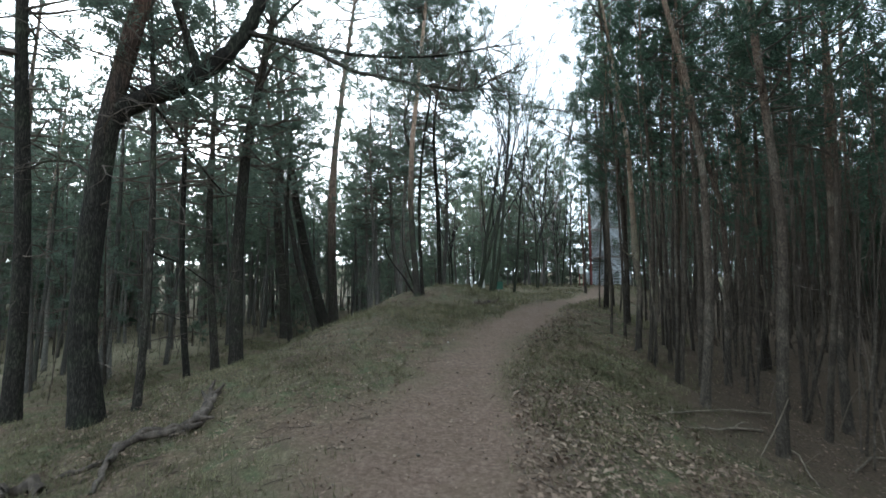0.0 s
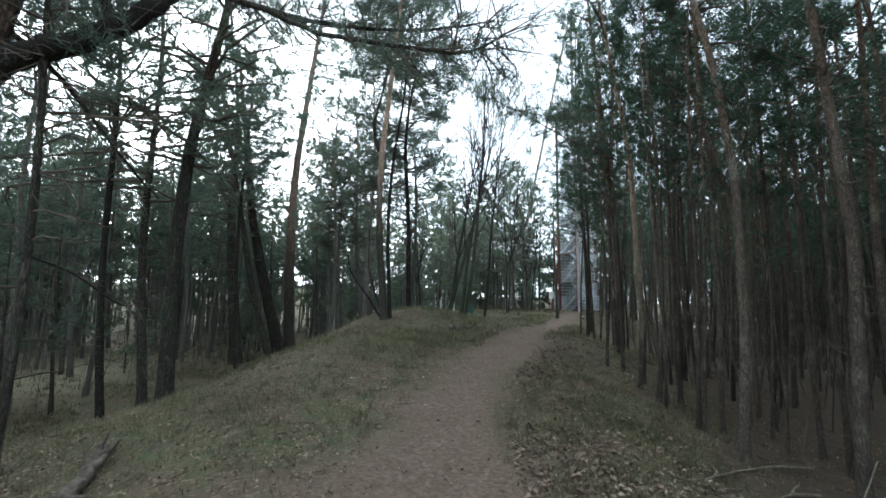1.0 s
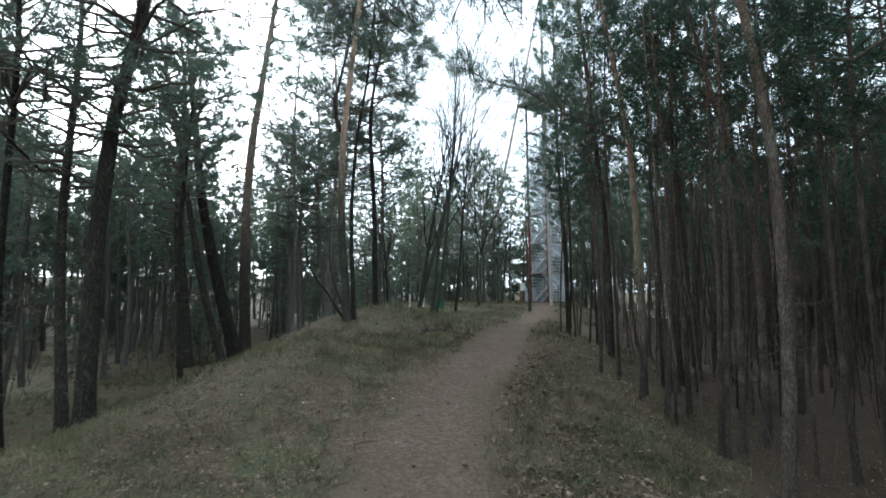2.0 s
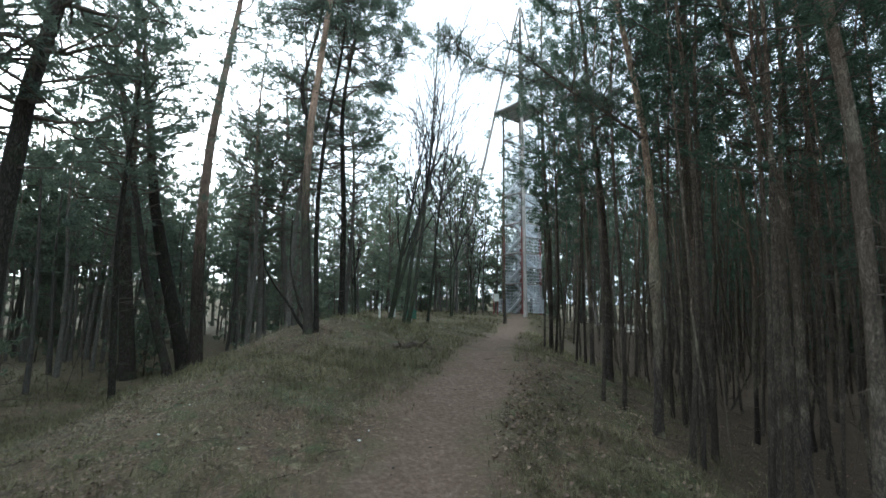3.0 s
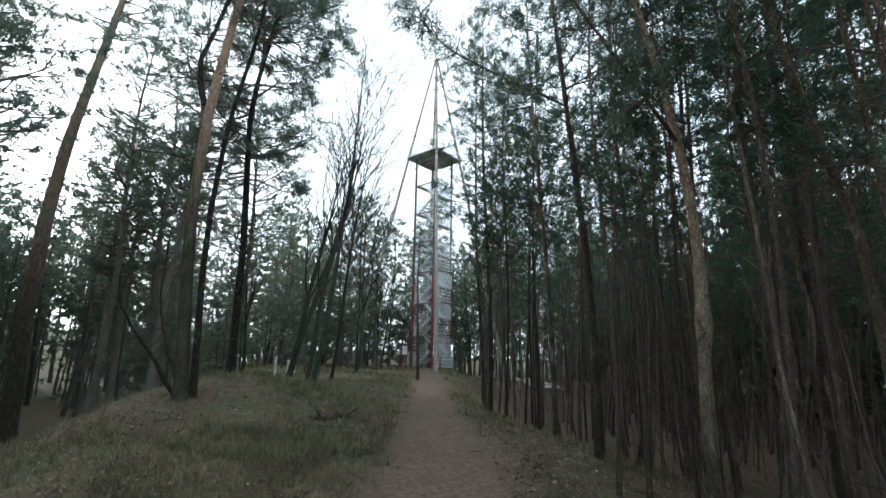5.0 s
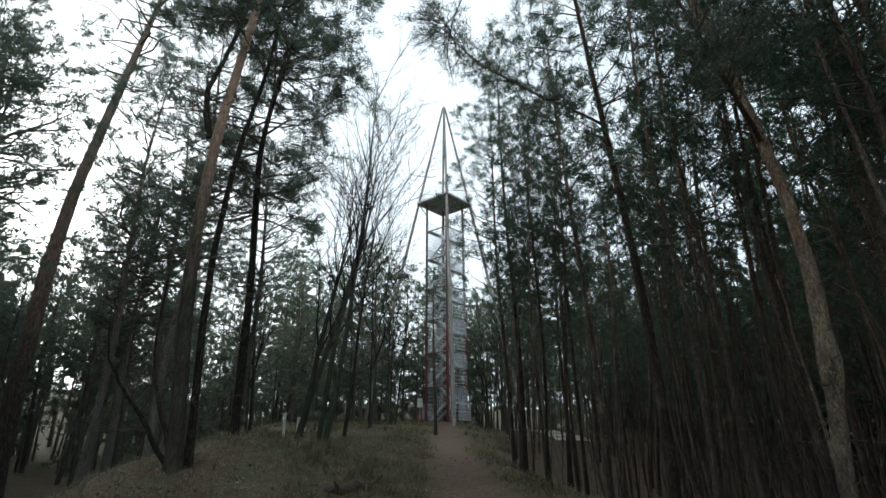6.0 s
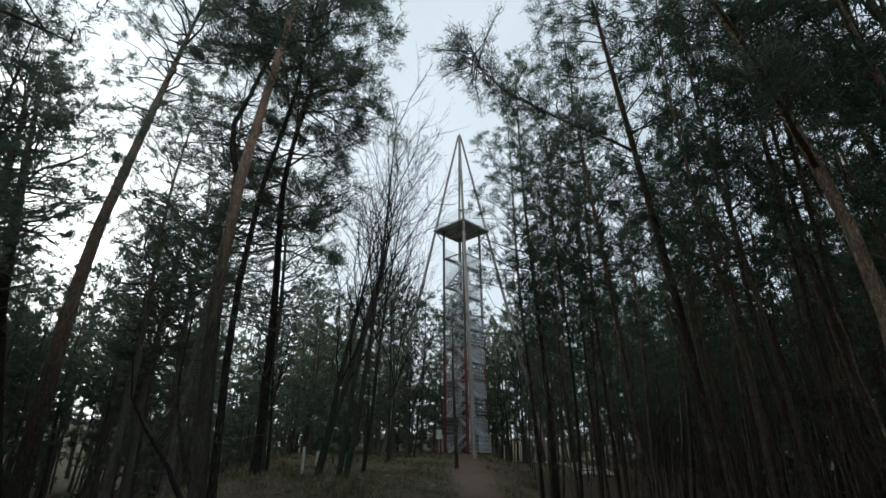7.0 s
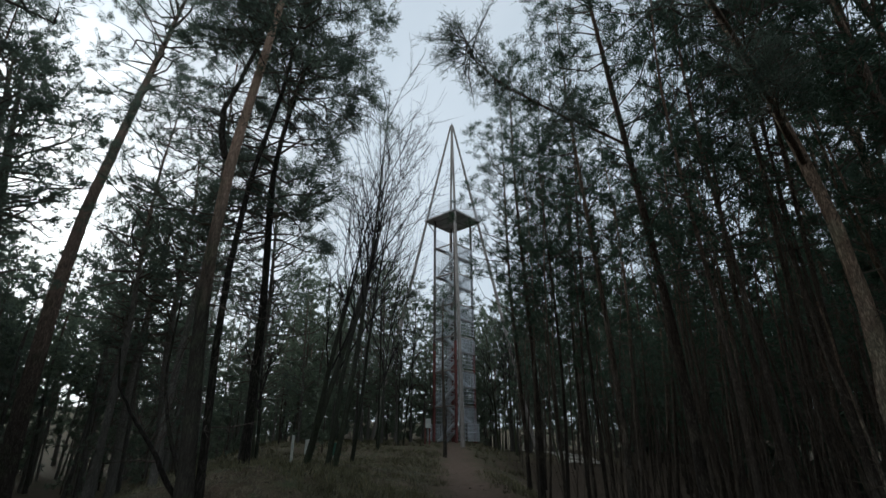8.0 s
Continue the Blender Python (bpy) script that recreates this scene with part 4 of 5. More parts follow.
# ---- the lookout tower ----
def box(sx, sy, sz, bev=0.0):
    bm = bmesh.new()
    bmesh.ops.create_cube(bm, size=1.0)
    bmesh.ops.scale(bm, vec=(sx, sy, sz), verts=bm.verts)
    if bev:
        bmesh.ops.bevel(bm, geom=bm.edges, offset=bev, segments=1, affect="EDGES")
    return bm


def bm_mesh(name, bm, mat):
    me = bpy.data.meshes.new(name)
    bm.to_mesh(me)
    bm.free()
    me.materials.append(mat)
    return me


def rod(name, a, b, r0, r1, mat, sides=10):
    t = Tubes()
    a, b = np.array(a, dtype=float), np.array(b, dtype=float)
    t.add([a + (b - a) * f for f in np.linspace(0, 1, 6)], np.linspace(r0, r1, 6), sides)
    return t.mesh(name, mat)


def rods(name, pairs, r, mat, sides=4):
    t = Tubes()
    for a, b in pairs:
        t.add([a, b], [r, r], sides)
    return t.mesh(name, mat)


def build_tower(cx, cy, turn):
    base = gz(cx, cy)
    tower = tagged(new("lookout_tower"), label="slender timber and steel lookout tower with four leaning poles", category="tower")
    tower.matrix_basis = Matrix.Translation((cx, cy, base)) @ Matrix.Rotation(turn, 4, "Z")
    deck_z, top_z, half, deck_half = 18.9, 29.6, 1.15, 1.78
    corners = [(1, 1), (-1, 1), (-1, -1), (1, -1)]
    for sx, sy in corners:
        foot = 6.5 / math.sqrt(2)
        w = gz(cx + (sx * foot) * math.cos(turn) - (sy * foot) * math.sin(turn), cy + (sx * foot) * math.sin(turn) + (sy * foot) * math.cos(turn)) - base
        part("leaning_pole", rod("leaning_pole", (sx * foot, sy * foot, w - 0.2), (sx * 0.06, sy * 0.06, top_z), 0.16, 0.09, POLE), tower, "silver-grey leaning timber pole")
        lower = part("column", rod("column", (sx * half, sy * half, -0.2), (sx * half, sy * half, 7.6), 0.12, 0.12, RED), tower, "red-brown painted timber column")
        part("column", rod("column", (sx * half, sy * half, 7.6), (sx * half, sy * half, deck_z), 0.11, 0.10, DARK_TIMBER), tower, "weathered timber column")
    part("tip", rod("tip", (0, 0, top_z - 0.5), (0, 0, top_z + 0.35), 0.12, 0.03, STEEL), tower, "steel tip joining the poles")
    step_me = bm_mesh("step", box(0.9, 0.24, 0.04), STEEL)
    storey = 2.7
    floors = int(deck_z / storey)
    for k in range(floors):
        z0 = k * storey
        for side, (za, zb) in enumerate(((z0, z0 + storey / 2), (z0 + storey / 2, z0 + storey))):
            s = 1 if side == 0 else -1
            xx = s * 0.55
            flight = part("stair_flight", rods("stair_flight", [((xx - 0.46, -s * 0.85, za), (xx - 0.46, s * 0.85, zb)), ((xx + 0.46, -s * 0.85, za), (xx + 0.46, s * 0.85, zb))], 0.13, PALE_STEEL), tower, "pale galvanised stair flight")
            for j in range(7):
                f = (j + 0.5) / 7
                part("step", step_me, flight, at=Matrix.Translation((xx, -s * 0.85 + f * s * 1.7, za + f * (zb - za))))
            rails = []
            for ex in (xx + s * 0.5,):
                for up in (0.35, 0.65, 1.0):
                    rails.append(((ex, -s * 0.85, za + up), (ex, s * 0.85, zb + up)))
                for j in range(9):
                    f = j / 8
                    p = (ex, -s * 0.85 + f * s * 1.7, za + f * (zb - za))
                    rails.append((p, (p[0], p[1], p[2] + 1.0)))
            part("stair_railing", rods("stair_railing", rails, 0.02, STEEL), tower, "galvanised stair railing")
            land = part("landing", bm_mesh("landing", box(2.3, 0.5, 0.05), PLANK), tower, "weathered landing", at=Matrix.Translation((0, s * 1.1, zb)))
            rails = []
            for j in range(19):
                x = -1.1 + j * 2.2 / 18
                rails.append(((x, s * 1.33, zb), (x, s * 1.33, zb + 1.05)))
            rails += [((-1.12, s * 1.33, zb + u), (1.12, s * 1.33, zb + u)) for u in (0.1, 1.05)]
            part("landing_railing", rods("landing_railing", rails, 0.018, STEEL), tower, "galvanised landing railing")
        # wire mesh that guards the stair on two sides
        for s, fixed in ((1, "y"), (-1, "y")):
            wires = []
            for j in range(13):
                q = -1.1 + 2.2 * j / 12
                wires.append(((q, s * 1.24, z0 + 0.15), (q, s * 1.24, z0 + storey - 0.2)))
            for j in range(9):
                h = z0 + 0.15 + (storey - 0.35) * j / 8
                wires.append(((-1.1, s * 1.24, h), (1.1, s * 1.24, h)))
            part("mesh_guard", rods("mesh_guard", wires, 0.02, STEEL), tower, "galvanised wire mesh guard")
        for a, b in zip(corners, corners[1:] + corners[:1]):
            part("cross_beam", rod("cross_beam", (a[0] * half, a[1] * half, z0 + storey - 0.08), (b[0] * half, b[1] * half, z0 + storey - 0.08), 0.07, 0.07, POLE, 6), tower)
    # the deck: planks on joists, a railing of bars, a shallow board under it
    for j in range(18):
        y = -deck_half + (j + 0.5) * 2 * deck_half / 18
        part("deck_plank", bm_mesh("deck_plank", box(2 * deck_half, 2 * deck_half / 18 - 0.012, 0.05), PLANK), tower, at=Matrix.Translation((0, y, deck_z + 0.1)))
    for j in range(5):
        part("joist", bm_mesh("joist", box(0.1, 2 * deck_half, 0.16), PLANK), tower, at=Matrix.Translation((-deck_half + 0.05 + j * (2 * deck_half - 0.1) / 4, 0, deck_z)))
    for a, b in zip(corners, corners[1:] + corners[:1]):
        A, B = Vector((a[0] * deck_half, a[1] * deck_half, deck_z)), Vector((b[0] * deck_half, b[1] * deck_half, deck_z))
        part("edge_beam", rod("edge_beam", A, B, 0.11, 0.11, PLANK, 6), tower)
        rails = []
        for j in range(25):
            p = A.lerp(B, j / 24)
            rails.append((tuple(p), (p.x, p.y, p.z + 1.15)))
        for u in (0.2, 0.7, 1.15):
            rails.append(((A.x, A.y, A.z + u), (B.x, B.y, B.z + u)))
        part("deck_railing", rods("deck_railing", rails, 0.017, STEEL), tower, "galvanised deck railing")
        part("brace", rod("brace", (a[0] * half, a[1] * half, deck_z - 1.2), (a[0] * deck_half * 0.95, a[1] * deck_half * 0.95, deck_z), 0.06, 0.06, PLANK, 6), tower)
    # grey mesh guards round the entrance
    for s, x0, x1 in ((-1, 0.1, 1.5), (1, -1.2, 0.2)):
        rails = [((x0 + (x1 - x0) * j / 16, s * 1.5, 0.05), (x0 + (x1 - x0) * j / 16, s * 1.5, 1.3)) for j in range(17)]
        rails += [((x0, s * 1.5, u), (x1, s * 1.5, u)) for u in (0.1, 0.7, 1.3)]
        part("entrance_guard", rods("entrance_guard", rails, 0.022, STEEL), tower, "galvanised guard rail at the entrance")
    return tower


build_tower(16.67, 43.99, radians(204.5))


# ---- bare broadleaf trees on the brow and round the tower ----
def bare_tree(seed, x, y, stems, H, dia, lean=(0.0, 0.0), spread=0.12, label="bare many-stemmed broadleaf tree with fine twigs", twigs=3, bark=None):
    rng = np.random.default_rng(seed)
    tree = tagged(new("bare_tree"), label=label, category="tree", group="bare trees on the brow")
    tree.matrix_basis = Matrix.Translation((x, y, gz(x, y)))
    fine = Tubes()

    def grow(p, d, ln, r, level):
        k = 5
        pts = [np.array(p)]
        dd = np.array(d)
        for _ in range(k - 1):
            dd = dd + rng.normal(size=3) * 0.10 + np.array([0, 0, 0.05])
            dd /= np.linalg.norm(dd)
            pts.append(pts[-1] + dd * ln / (k - 1))
        fine.add(pts, r * np.linspace(1, 0.35, k), 4 if level < 1 else 3)
        if level >= twigs:
            return
        n = (7, 5, 4)[min(level, 2)]
        for _ in range(n):
            f = rng.uniform(0.25, 1.0)
            q = np.array([np.interp(f * (k - 1), range(k), [u[c] for u in pts]) for c in range(3)])
            nd = dd + rng.normal(size=3) * 0.5
            nd[2] = abs(nd[2]) * 0.7 + 0.25
            nd /= np.linalg.norm(nd)
            grow(q, nd, ln * rng.uniform(0.38, 0.6), max(0.01 if level < 2 else 0.0065, r * 0.5), level + 1)

    for s in range(stems):
        a = rng.uniform(0, 6.28)
        trunk = Tubes()
        h = H * rng.uniform(0.75, 1.0)
        p = np.array([0.18 * math.cos(a) * (stems > 1), 0.18 * math.sin(a) * (stems > 1), -0.2])
        d = np.array([lean[0] + spread * math.cos(a), lean[1] + spread * math.sin(a), 1.0])
        pts = [p]
        for j in range(9):
            d = d + rng.normal(size=3) * 0.035
            d /= np.linalg.norm(d)
            pts.append(pts[-1] + d * h / 9)
        pts = np.array(pts)
        rr = 0.5 * dia * rng.uniform(0.7, 1.1) * np.linspace(1, 0.12, 10)
        trunk.add(pts, rr, 7, 0.04, rng)
        part("trunk", trunk.mesh("trunk", bark or BARK_BIRCH), tree)
        for _ in range(int(5 + h * 0.55)):
            f = rng.uniform(0.25, 1.0)
            q = np.array([np.interp(f * 9, range(10), pts[:, c]) for c in range(3)])
            a2 = rng.uniform(0, 6.28)
            nd = np.array([math.cos(a2) * 0.42 + lean[0], math.sin(a2) * 0.42 + lean[1], 0.9])
            grow(q, nd / np.linalg.norm(nd), h * rng.uniform(0.2, 0.42) * (1.2 - 0.6 * f), 0.028 * (1.25 - f) + 0.01, 1)
    part("branchwork", fine.mesh("branchwork", BIRCH_TWIG), tree, "fine bare twigs", kind="stuff")
    return tree


bare_tree(601, 2.28, 25.1, 2, 12, 0.24, (0.1, 0.0), 0.16)
bare_tree(602, 2.9, 23.8, 2, 14.0, 0.2, (0.19, 0.02), 0.08)
bare_tree(603, 5.2, 30.3, 1, 18.5, 0.22, (0.11, 0.0), 0.03, label="tall bare birch with a fine twiggy crown", twigs=4)
bare_tree(604, 1.2, 30.0, 2, 11, 0.16, (0.0, 0.0), 0.14)
bare_tree(605, 8.0, 36.0, 2, 15, 0.16, (0.02, 0.0), 0.1)
GREENISH = "slim bare tree with algae-green bark beside the tower"
bare_tree(606, 22.0, 46.0, 2, 13, 0.2, (-0.02, 0.0), 0.1, label=GREENISH, bark=BARK_GREENISH)
bare_tree(607, 20.5, 41.0, 2, 11, 0.18, (-0.05, 0.0), 0.06, label=GREENISH, bark=BARK_GREENISH)
bare_tree(609, 21.2, 36.6, 2, 10, 0.17, (-0.16, 0.0), 0.05, label=GREENISH, bark=BARK_GREENISH)
bare_tree(610, 11.0, 40.5, 2, 12, 0.15, (0.05, 0.0), 0.1)

# ---- small things on the brow and past the tower ----
def post_board(name, x, y, turn, w, h, low, mat, label, category, posts=2, wood=None):
    ob = tagged(new(name), label=label, category=category)
    ob.matrix_basis = Matrix.Translation((x, y, gz(x, y))) @ Matrix.Rotation(turn, 4, "Z")
    part("panel", bm_mesh("panel", box(w, 0.04, h, 0.008), mat), ob, at=Matrix.Translation((0, 0, low + h / 2)))
    for i in range(posts):
        px = (i - (posts - 1) / 2) * (w - 0.1)
        part("post", bm_mesh("post", box(0.08, 0.08, low + h + 0.25, 0.01), wood or PLANK), ob, at=Matrix.Translation((px, 0.062, (low + h - 0.25) / 2)))
    return ob


post_board("notice_board", 2.8, 27.0, 0.2, 0.34, 0.5, 0.3, BOARD, "small pale notice board behind bare trees", "notice board", 1)
post_board("notice_board", 3.85, 27.6, -0.1, 0.5, 0.45, 0.35, GREEN_BOARD, "small green notice board behind bare trees", "notice board", 1)
marker = tagged(new("marker_post", None), label="pale slim marker post on the brow", category="post")
marker.matrix_basis = Matrix.Translation((2.2, 27.0, gz(2.2, 27.0)))
part("shaft", bm_mesh("shaft", box(0.09, 0.09, 1.1, 0.012), BOARD), marker, at=Matrix.Translation((0, 0, 0.45)))

post_board("information_board", 12.9, 40.3, 0.35, 0.5, 0.6, 1.05, BOARD, "pale information panel on red-brown posts beside the tower", "information board", 2, RED)


def build_track():
    pts = [(22.4, 35.6), (23.2, 37.0), (24.2, 39.0), (25.2, 41.0), (27.0, 46.0), (29.5, 56.0)]
    v, q = [], []
    n = 40
    for i in range(n + 1):
        f = i / n * (len(pts) - 1)
        x, y = float(np.interp(f, range(len(pts)), [p[0] for p in pts])), float(np.interp(f, range(len(pts)), [p[1] for p in pts]))
        for s in (-1.2, -0.6, 0, 0.6, 1.2):
            px, py = x + s * 0.88, y - s * 0.47
            v.append((px, py, gz(px, py) + 0.035))
    for i in range(n):
        for j in range(4):
            a = i * 5 + j
            q.append((a, a + 1, a + 6, a + 5))
    part("sandy_track", mesh_of("sandy_track", v, [np.array(q)], SAND), label="pale sandy track past the plantation", kind="structure")


build_track()

# ---- dead wood on the ground ----
def lying(name, pts, r0, r1, mat, label, category, lift=0.0, sides=8, seed=1, twigs=(), rough=0.09):
    rng = np.random.default_rng(seed)
    t = Tubes()
    P = []
    for x, y, h in pts:
        P.append((x, y, gz(x, y) + h))
    P = np.array(P)
    k = 4 * (len(P) - 1) + 1
    s = np.linspace(0, len(P) - 1, k)
    Q = np.stack([np.interp(s, range(len(P)), P[:, c]) for c in range(3)], axis=1)
    Q[1:-1] += rng.normal(size=(k - 2, 3)) * r0 * 0.35
    o = Q[0].copy()
    t.add(Q - o, np.linspace(r0, r1, k), sides, rough, rng)
    ob = tagged(new(name), label=label, category=category)
    ob.matrix_basis = Matrix.Translation(Vector(o))
    part("stem", t.mesh("stem", mat), ob)
    for f, d in twigs:
        b = np.array([np.interp(f * (k - 1), range(k), Q[:, c]) for c in range(3)]) - o
        tt = Tubes()
        tt.add([b, b + np.array(d) * 0.5 + rng.normal(size=3) * 0.02, b + np.array(d)], [r1 * 0.8, r1 * 0.6, r1 * 0.25], 5)
        part("side_twig", tt.mesh("side_twig", mat), ob)
    return ob


def limb(tree, pts, r0, r1, seed, tufts=0, twigs=10, twig_len=0.7, label="", sides=8, bark=None):
    """A heavy limb in world places under a tree, with side twigs and needle tufts."""
    rng = np.random.default_rng(seed)
    o = np.array(tree.matrix_basis.translation)
    P = np.array(pts, dtype=float) - o
    k = 5 * (len(P) - 1) + 1
    s = np.linspace(0, len(P) - 1, k)
    Q = np.stack([np.interp(s, range(len(P)), P[:, c]) for c in range(3)], axis=1)
    for _ in range(2):
        Q[1:-1] = 0.25 * Q[:-2] + 0.5 * Q[1:-1] + 0.25 * Q[2:]
    Q[1:-1] += rng.normal(size=(k - 2, 3)) * r0 * 0.12
    body, fine = Tubes(), Tubes()
    body.add(Q, np.linspace(r0, r1, k), sides, 0.05, rng)
    ob = part("limb", body.mesh("limb", bark or BARK_OLD), tree, label)
    pos, way = [], []
    for j in range(twigs):
        f = rng.uniform(0.2, 1.0)
        b = np.array([np.interp(f * (k - 1), range(k), Q[:, c]) for c in range(3)])
        d = rng.normal(size=3) * 0.7 + (Q[-1] - Q[0]) / np.linalg.norm(Q[-1] - Q[0]) * 0.8
        d /= np.linalg.norm(d)
        ln = twig_len * rng.uniform(0.4, 1.2)
        m = b + d * ln * 0.5 + rng.normal(size=3) * 0.08 * ln
        e = b + d * ln + rng.normal(size=3) * 0.14 * ln
        w = 0.006 + 0.006 * ln
        fine.add([b, m, e], [w, w * 0.75, w * 0.35], 4)
        for _ in range(2):
            e2 = m + (e - m) * 0.4 + rng.normal(size=3) * 0.25 * ln
            fine.add([m, e2], [w * 0.6, w * 0.3], 3)
            if rng.random() < tufts:
                pos.append(e2), way.append(d)
        if rng.random() < tufts:
            for g in (0.6, 0.8, 1.0):
                pos.append(b + (e - b) * g), way.append(d)
    part("twig_spray", fine.mesh("twig_spray", TWIG), ob, kind="stuff")
    if pos:
        tri = sprays(np.array(pos), np.array(way), rng, 24, 0.11, 0.0075)
        part("needle_tuft", mesh_of("needle_tuft", tri, [np.arange(len(tri)).reshape(-1, 3)], NEEDLE_BLUE), ob, kind="stuff")
    return ob


limb(knotted, [(4.42, 9.97, 2.5), (4.25, 9.87, 2.45), (4.1, 9.82, 2.57)], 0.018, 0.008, 41, 0.0, 3, 0.12, "pale broken twig stub at the knot", 5, BARK_KNOT)
limb(knotted, [(4.42, 9.97, 2.45), (4.26, 9.97, 2.35), (4.16, 9.99, 2.38)], 0.014, 0.006, 42, 0.0, 2, 0.1, "pale broken twig stub at the knot", 5, BARK_KNOT)
limb(knotted, [(4.42, 10.05, 4.7), (3.7, 9.8, 4.88), (2.9, 9.5, 5.02), (2.3, 9.35, 5.25), (1.8, 9.22, 5.45)], 0.026, 0.007, 43, 0.55, 46, 0.55, "long thin side limb reaching over the path", 6, BARK_YOUNG)
limb(spread, [(5.0, 12.67, 6.75), (4.3, 12.58, 6.78), (3.57, 12.5, 6.78), (2.5, 12.36, 6.86), (2.03, 12.3, 7.1), (1.95, 12.3, 7.4)], 0.025, 0.006, 44, 0.9, 60, 0.5, "long side limb with needle sprays over the path", 6, BARK_YOUNG)
limb(fork, [(-5.22, 6.8, 4.3), (-4.98, 6.85, 4.64), (-4.5, 7.0, 4.9), (-4.07, 7.2, 5.29), (-3.67, 7.35, 5.71), (-3.37, 7.5, 6.31), (-3.2, 7.6, 6.9), (-3.1, 7.8, 8.2)], 0.17, 0.09, 1, 0.3, 26, 0.8, "heavy side limb arching from the fork", 10)
limb(fork, [(-4.03, 7.2, 5.3), (-4.28, 7.2, 6.03), (-4.49, 7.2, 6.52), (-4.5, 7.1, 7.4)], 0.075, 0.03, 2, 0.4, 30, 0.9)
limb(fork, [(-3.42, 7.48, 6.2), (-3.0, 7.6, 6.2), (-2.3, 7.8, 6.1), (-1.2, 7.9, 6.0), (-0.1, 7.9, 6.0), (1.1, 7.7, 6.15)], 0.055, 0.012, 3, 0.5, 80, 0.8)
limb(fork, [(-3.4, 7.48, 6.22), (-2.3, 7.3, 5.85), (-1.4, 6.8, 5.2), (-0.5, 6.2, 4.75), (0.4, 5.7, 4.4), (0.75, 5.5, 4.55)], 0.045, 0.01, 4, 0.5, 70, 0.7)
limb(fork, [(-5.15, 6.8, 4.9), (-5.5, 7.4, 5.4), (-5.2, 8.2, 5.0), (-4.9, 9.0, 4.3), (-4.7, 9.8, 3.8)], 0.05, 0.015, 5, 0.2, 40, 0.7)
limb(fork, [(-5.3, 6.7, 3.4), (-5.8, 6.9, 3.75), (-6.4, 7.1, 3.8), (-7.0, 7.4, 3.7)], 0.03, 0.01, 6, 0.0, 12, 0.5)

limb(slim, [(-4.72, 7.1, 2.35), (-4.3, 7.4, 2.15), (-3.85, 7.75, 1.7), (-3.7, 8.2, 1.95)], 0.016, 0.006, 7, 0.0, 10, 0.35, "dead drooping side branch")
limb(slim, [(-4.74, 7.1, 1.3), (-4.5, 7.2, 1.35), (-4.25, 7.4, 1.2)], 0.012, 0.005, 8, 0.0, 5, 0.3, "dead side branch")
limb(knoll_pine, [(-0.58, 15.78, 1.38), (-0.9, 15.86, 1.76), (-1.11, 15.93, 2.15), (-1.31, 15.98, 2.38), (-1.49, 16.02, 2.62), (-1.72, 16.05, 2.98), (-1.8, 16.05, 3.5)], 0.04, 0.01, 9, 0.0, 16, 0.6, "low side stem curving up from the foot")
limb(knoll_pine, [(-0.7, 15.8, 1.72), (-0.92, 15.86, 2.27), (-1.07, 15.9, 2.73), (-1.16, 15.92, 3.2), (-1.15, 15.92, 4.3)], 0.034, 0.012, 10, 0.0, 12, 0.5, "thin side stem")
limb(knoll_pine, [(-0.93, 15.85, 6.8), (-1.07, 15.8, 7.3), (-1.09, 15.8, 7.8), (-0.93, 15.8, 8.4), (-0.76, 15.8, 9.3), (-0.6, 15.8, 10.5)], 0.055, 0.03, 11, 0.4, 18, 0.7, "dark forked limb")

# the bleached root and sticks on the slope
root = lying("dead_root", [(-3.2, 3.9, 0.02), (-3.4, 4.3, 0.04), (-3.62, 4.75, 0.08), (-3.55, 5.15, 0.12), (-3.3, 5.4, 0.1), (-3.2, 5.8, 0.09), (-3.35, 6.4, 0.07), (-3.5, 6.9, 0.1)], 0.022, 0.06, ROOT, "twisted grey-brown dead root lying on the slope", "dead wood", seed=3, rough=0.2, twigs=((0.35, (0.06, -0.2, -0.05)), (0.97, (0.14, 0.16, 0.16)), (0.9, (-0.2, 0.2, 0.12)), (0.99, (-0.05, 0.22, 0.2)), (0.7, (0.25, 0.05, 0.02))))


def strand(ob, pts, r, seed):
    """A side strand of the root, in world places."""
    rng = np.random.default_rng(seed)
    o = np.array(ob.matrix_basis.translation)
    P = np.array([(x, y, gz(x, y) + h) for x, y, h in pts])
    s = np.linspace(0, len(P) - 1, 5 * (len(P) - 1) + 1)
    Q = np.stack([np.interp(s, range(len(P)), P[:, c]) for c in range(3)], axis=1) + rng.normal(size=(len(s), 3)) * r * 0.3
    tb = Tubes()
    tb.add(Q - o, r * np.sin(np.linspace(0.5, 2.6, len(s))), 7, 0.2, rng)
    part("strand", tb.mesh("strand", ROOT), ob)


strand(root, [(-3.5, 4.6, 0.1), (-3.66, 4.95, 0.14), (-3.5, 5.3, 0.15), (-3.22, 5.55, 0.12), (-3.26, 6.0, 0.1)], 0.045, 51)
strand(root, [(-3.3, 5.35, 0.05), (-3.12, 5.75, 0.04), (-3.28, 6.3, 0.05), (-3.42, 6.95, 0.12)], 0.05, 52)
strand(root, [(-3.6, 4.85, 0.04), (-3.85, 4.6, 0.03), (-4.1, 4.55, 0.02)], 0.028, 53)
lying("stump_piece", [(1.15, 14.6, 0.02), (1.45, 14.5, 0.09), (1.8, 14.62, 0.05), (2.1, 14.5, 0.0)], 0.07, 0.05, ROOT, "dark broken root in a hollow of the knoll", "dead wood", seed=14, rough=0.2, twigs=((0.3, (-0.1, -0.2, 0.12)), (0.7, (0.15, -0.15, 0.14))))
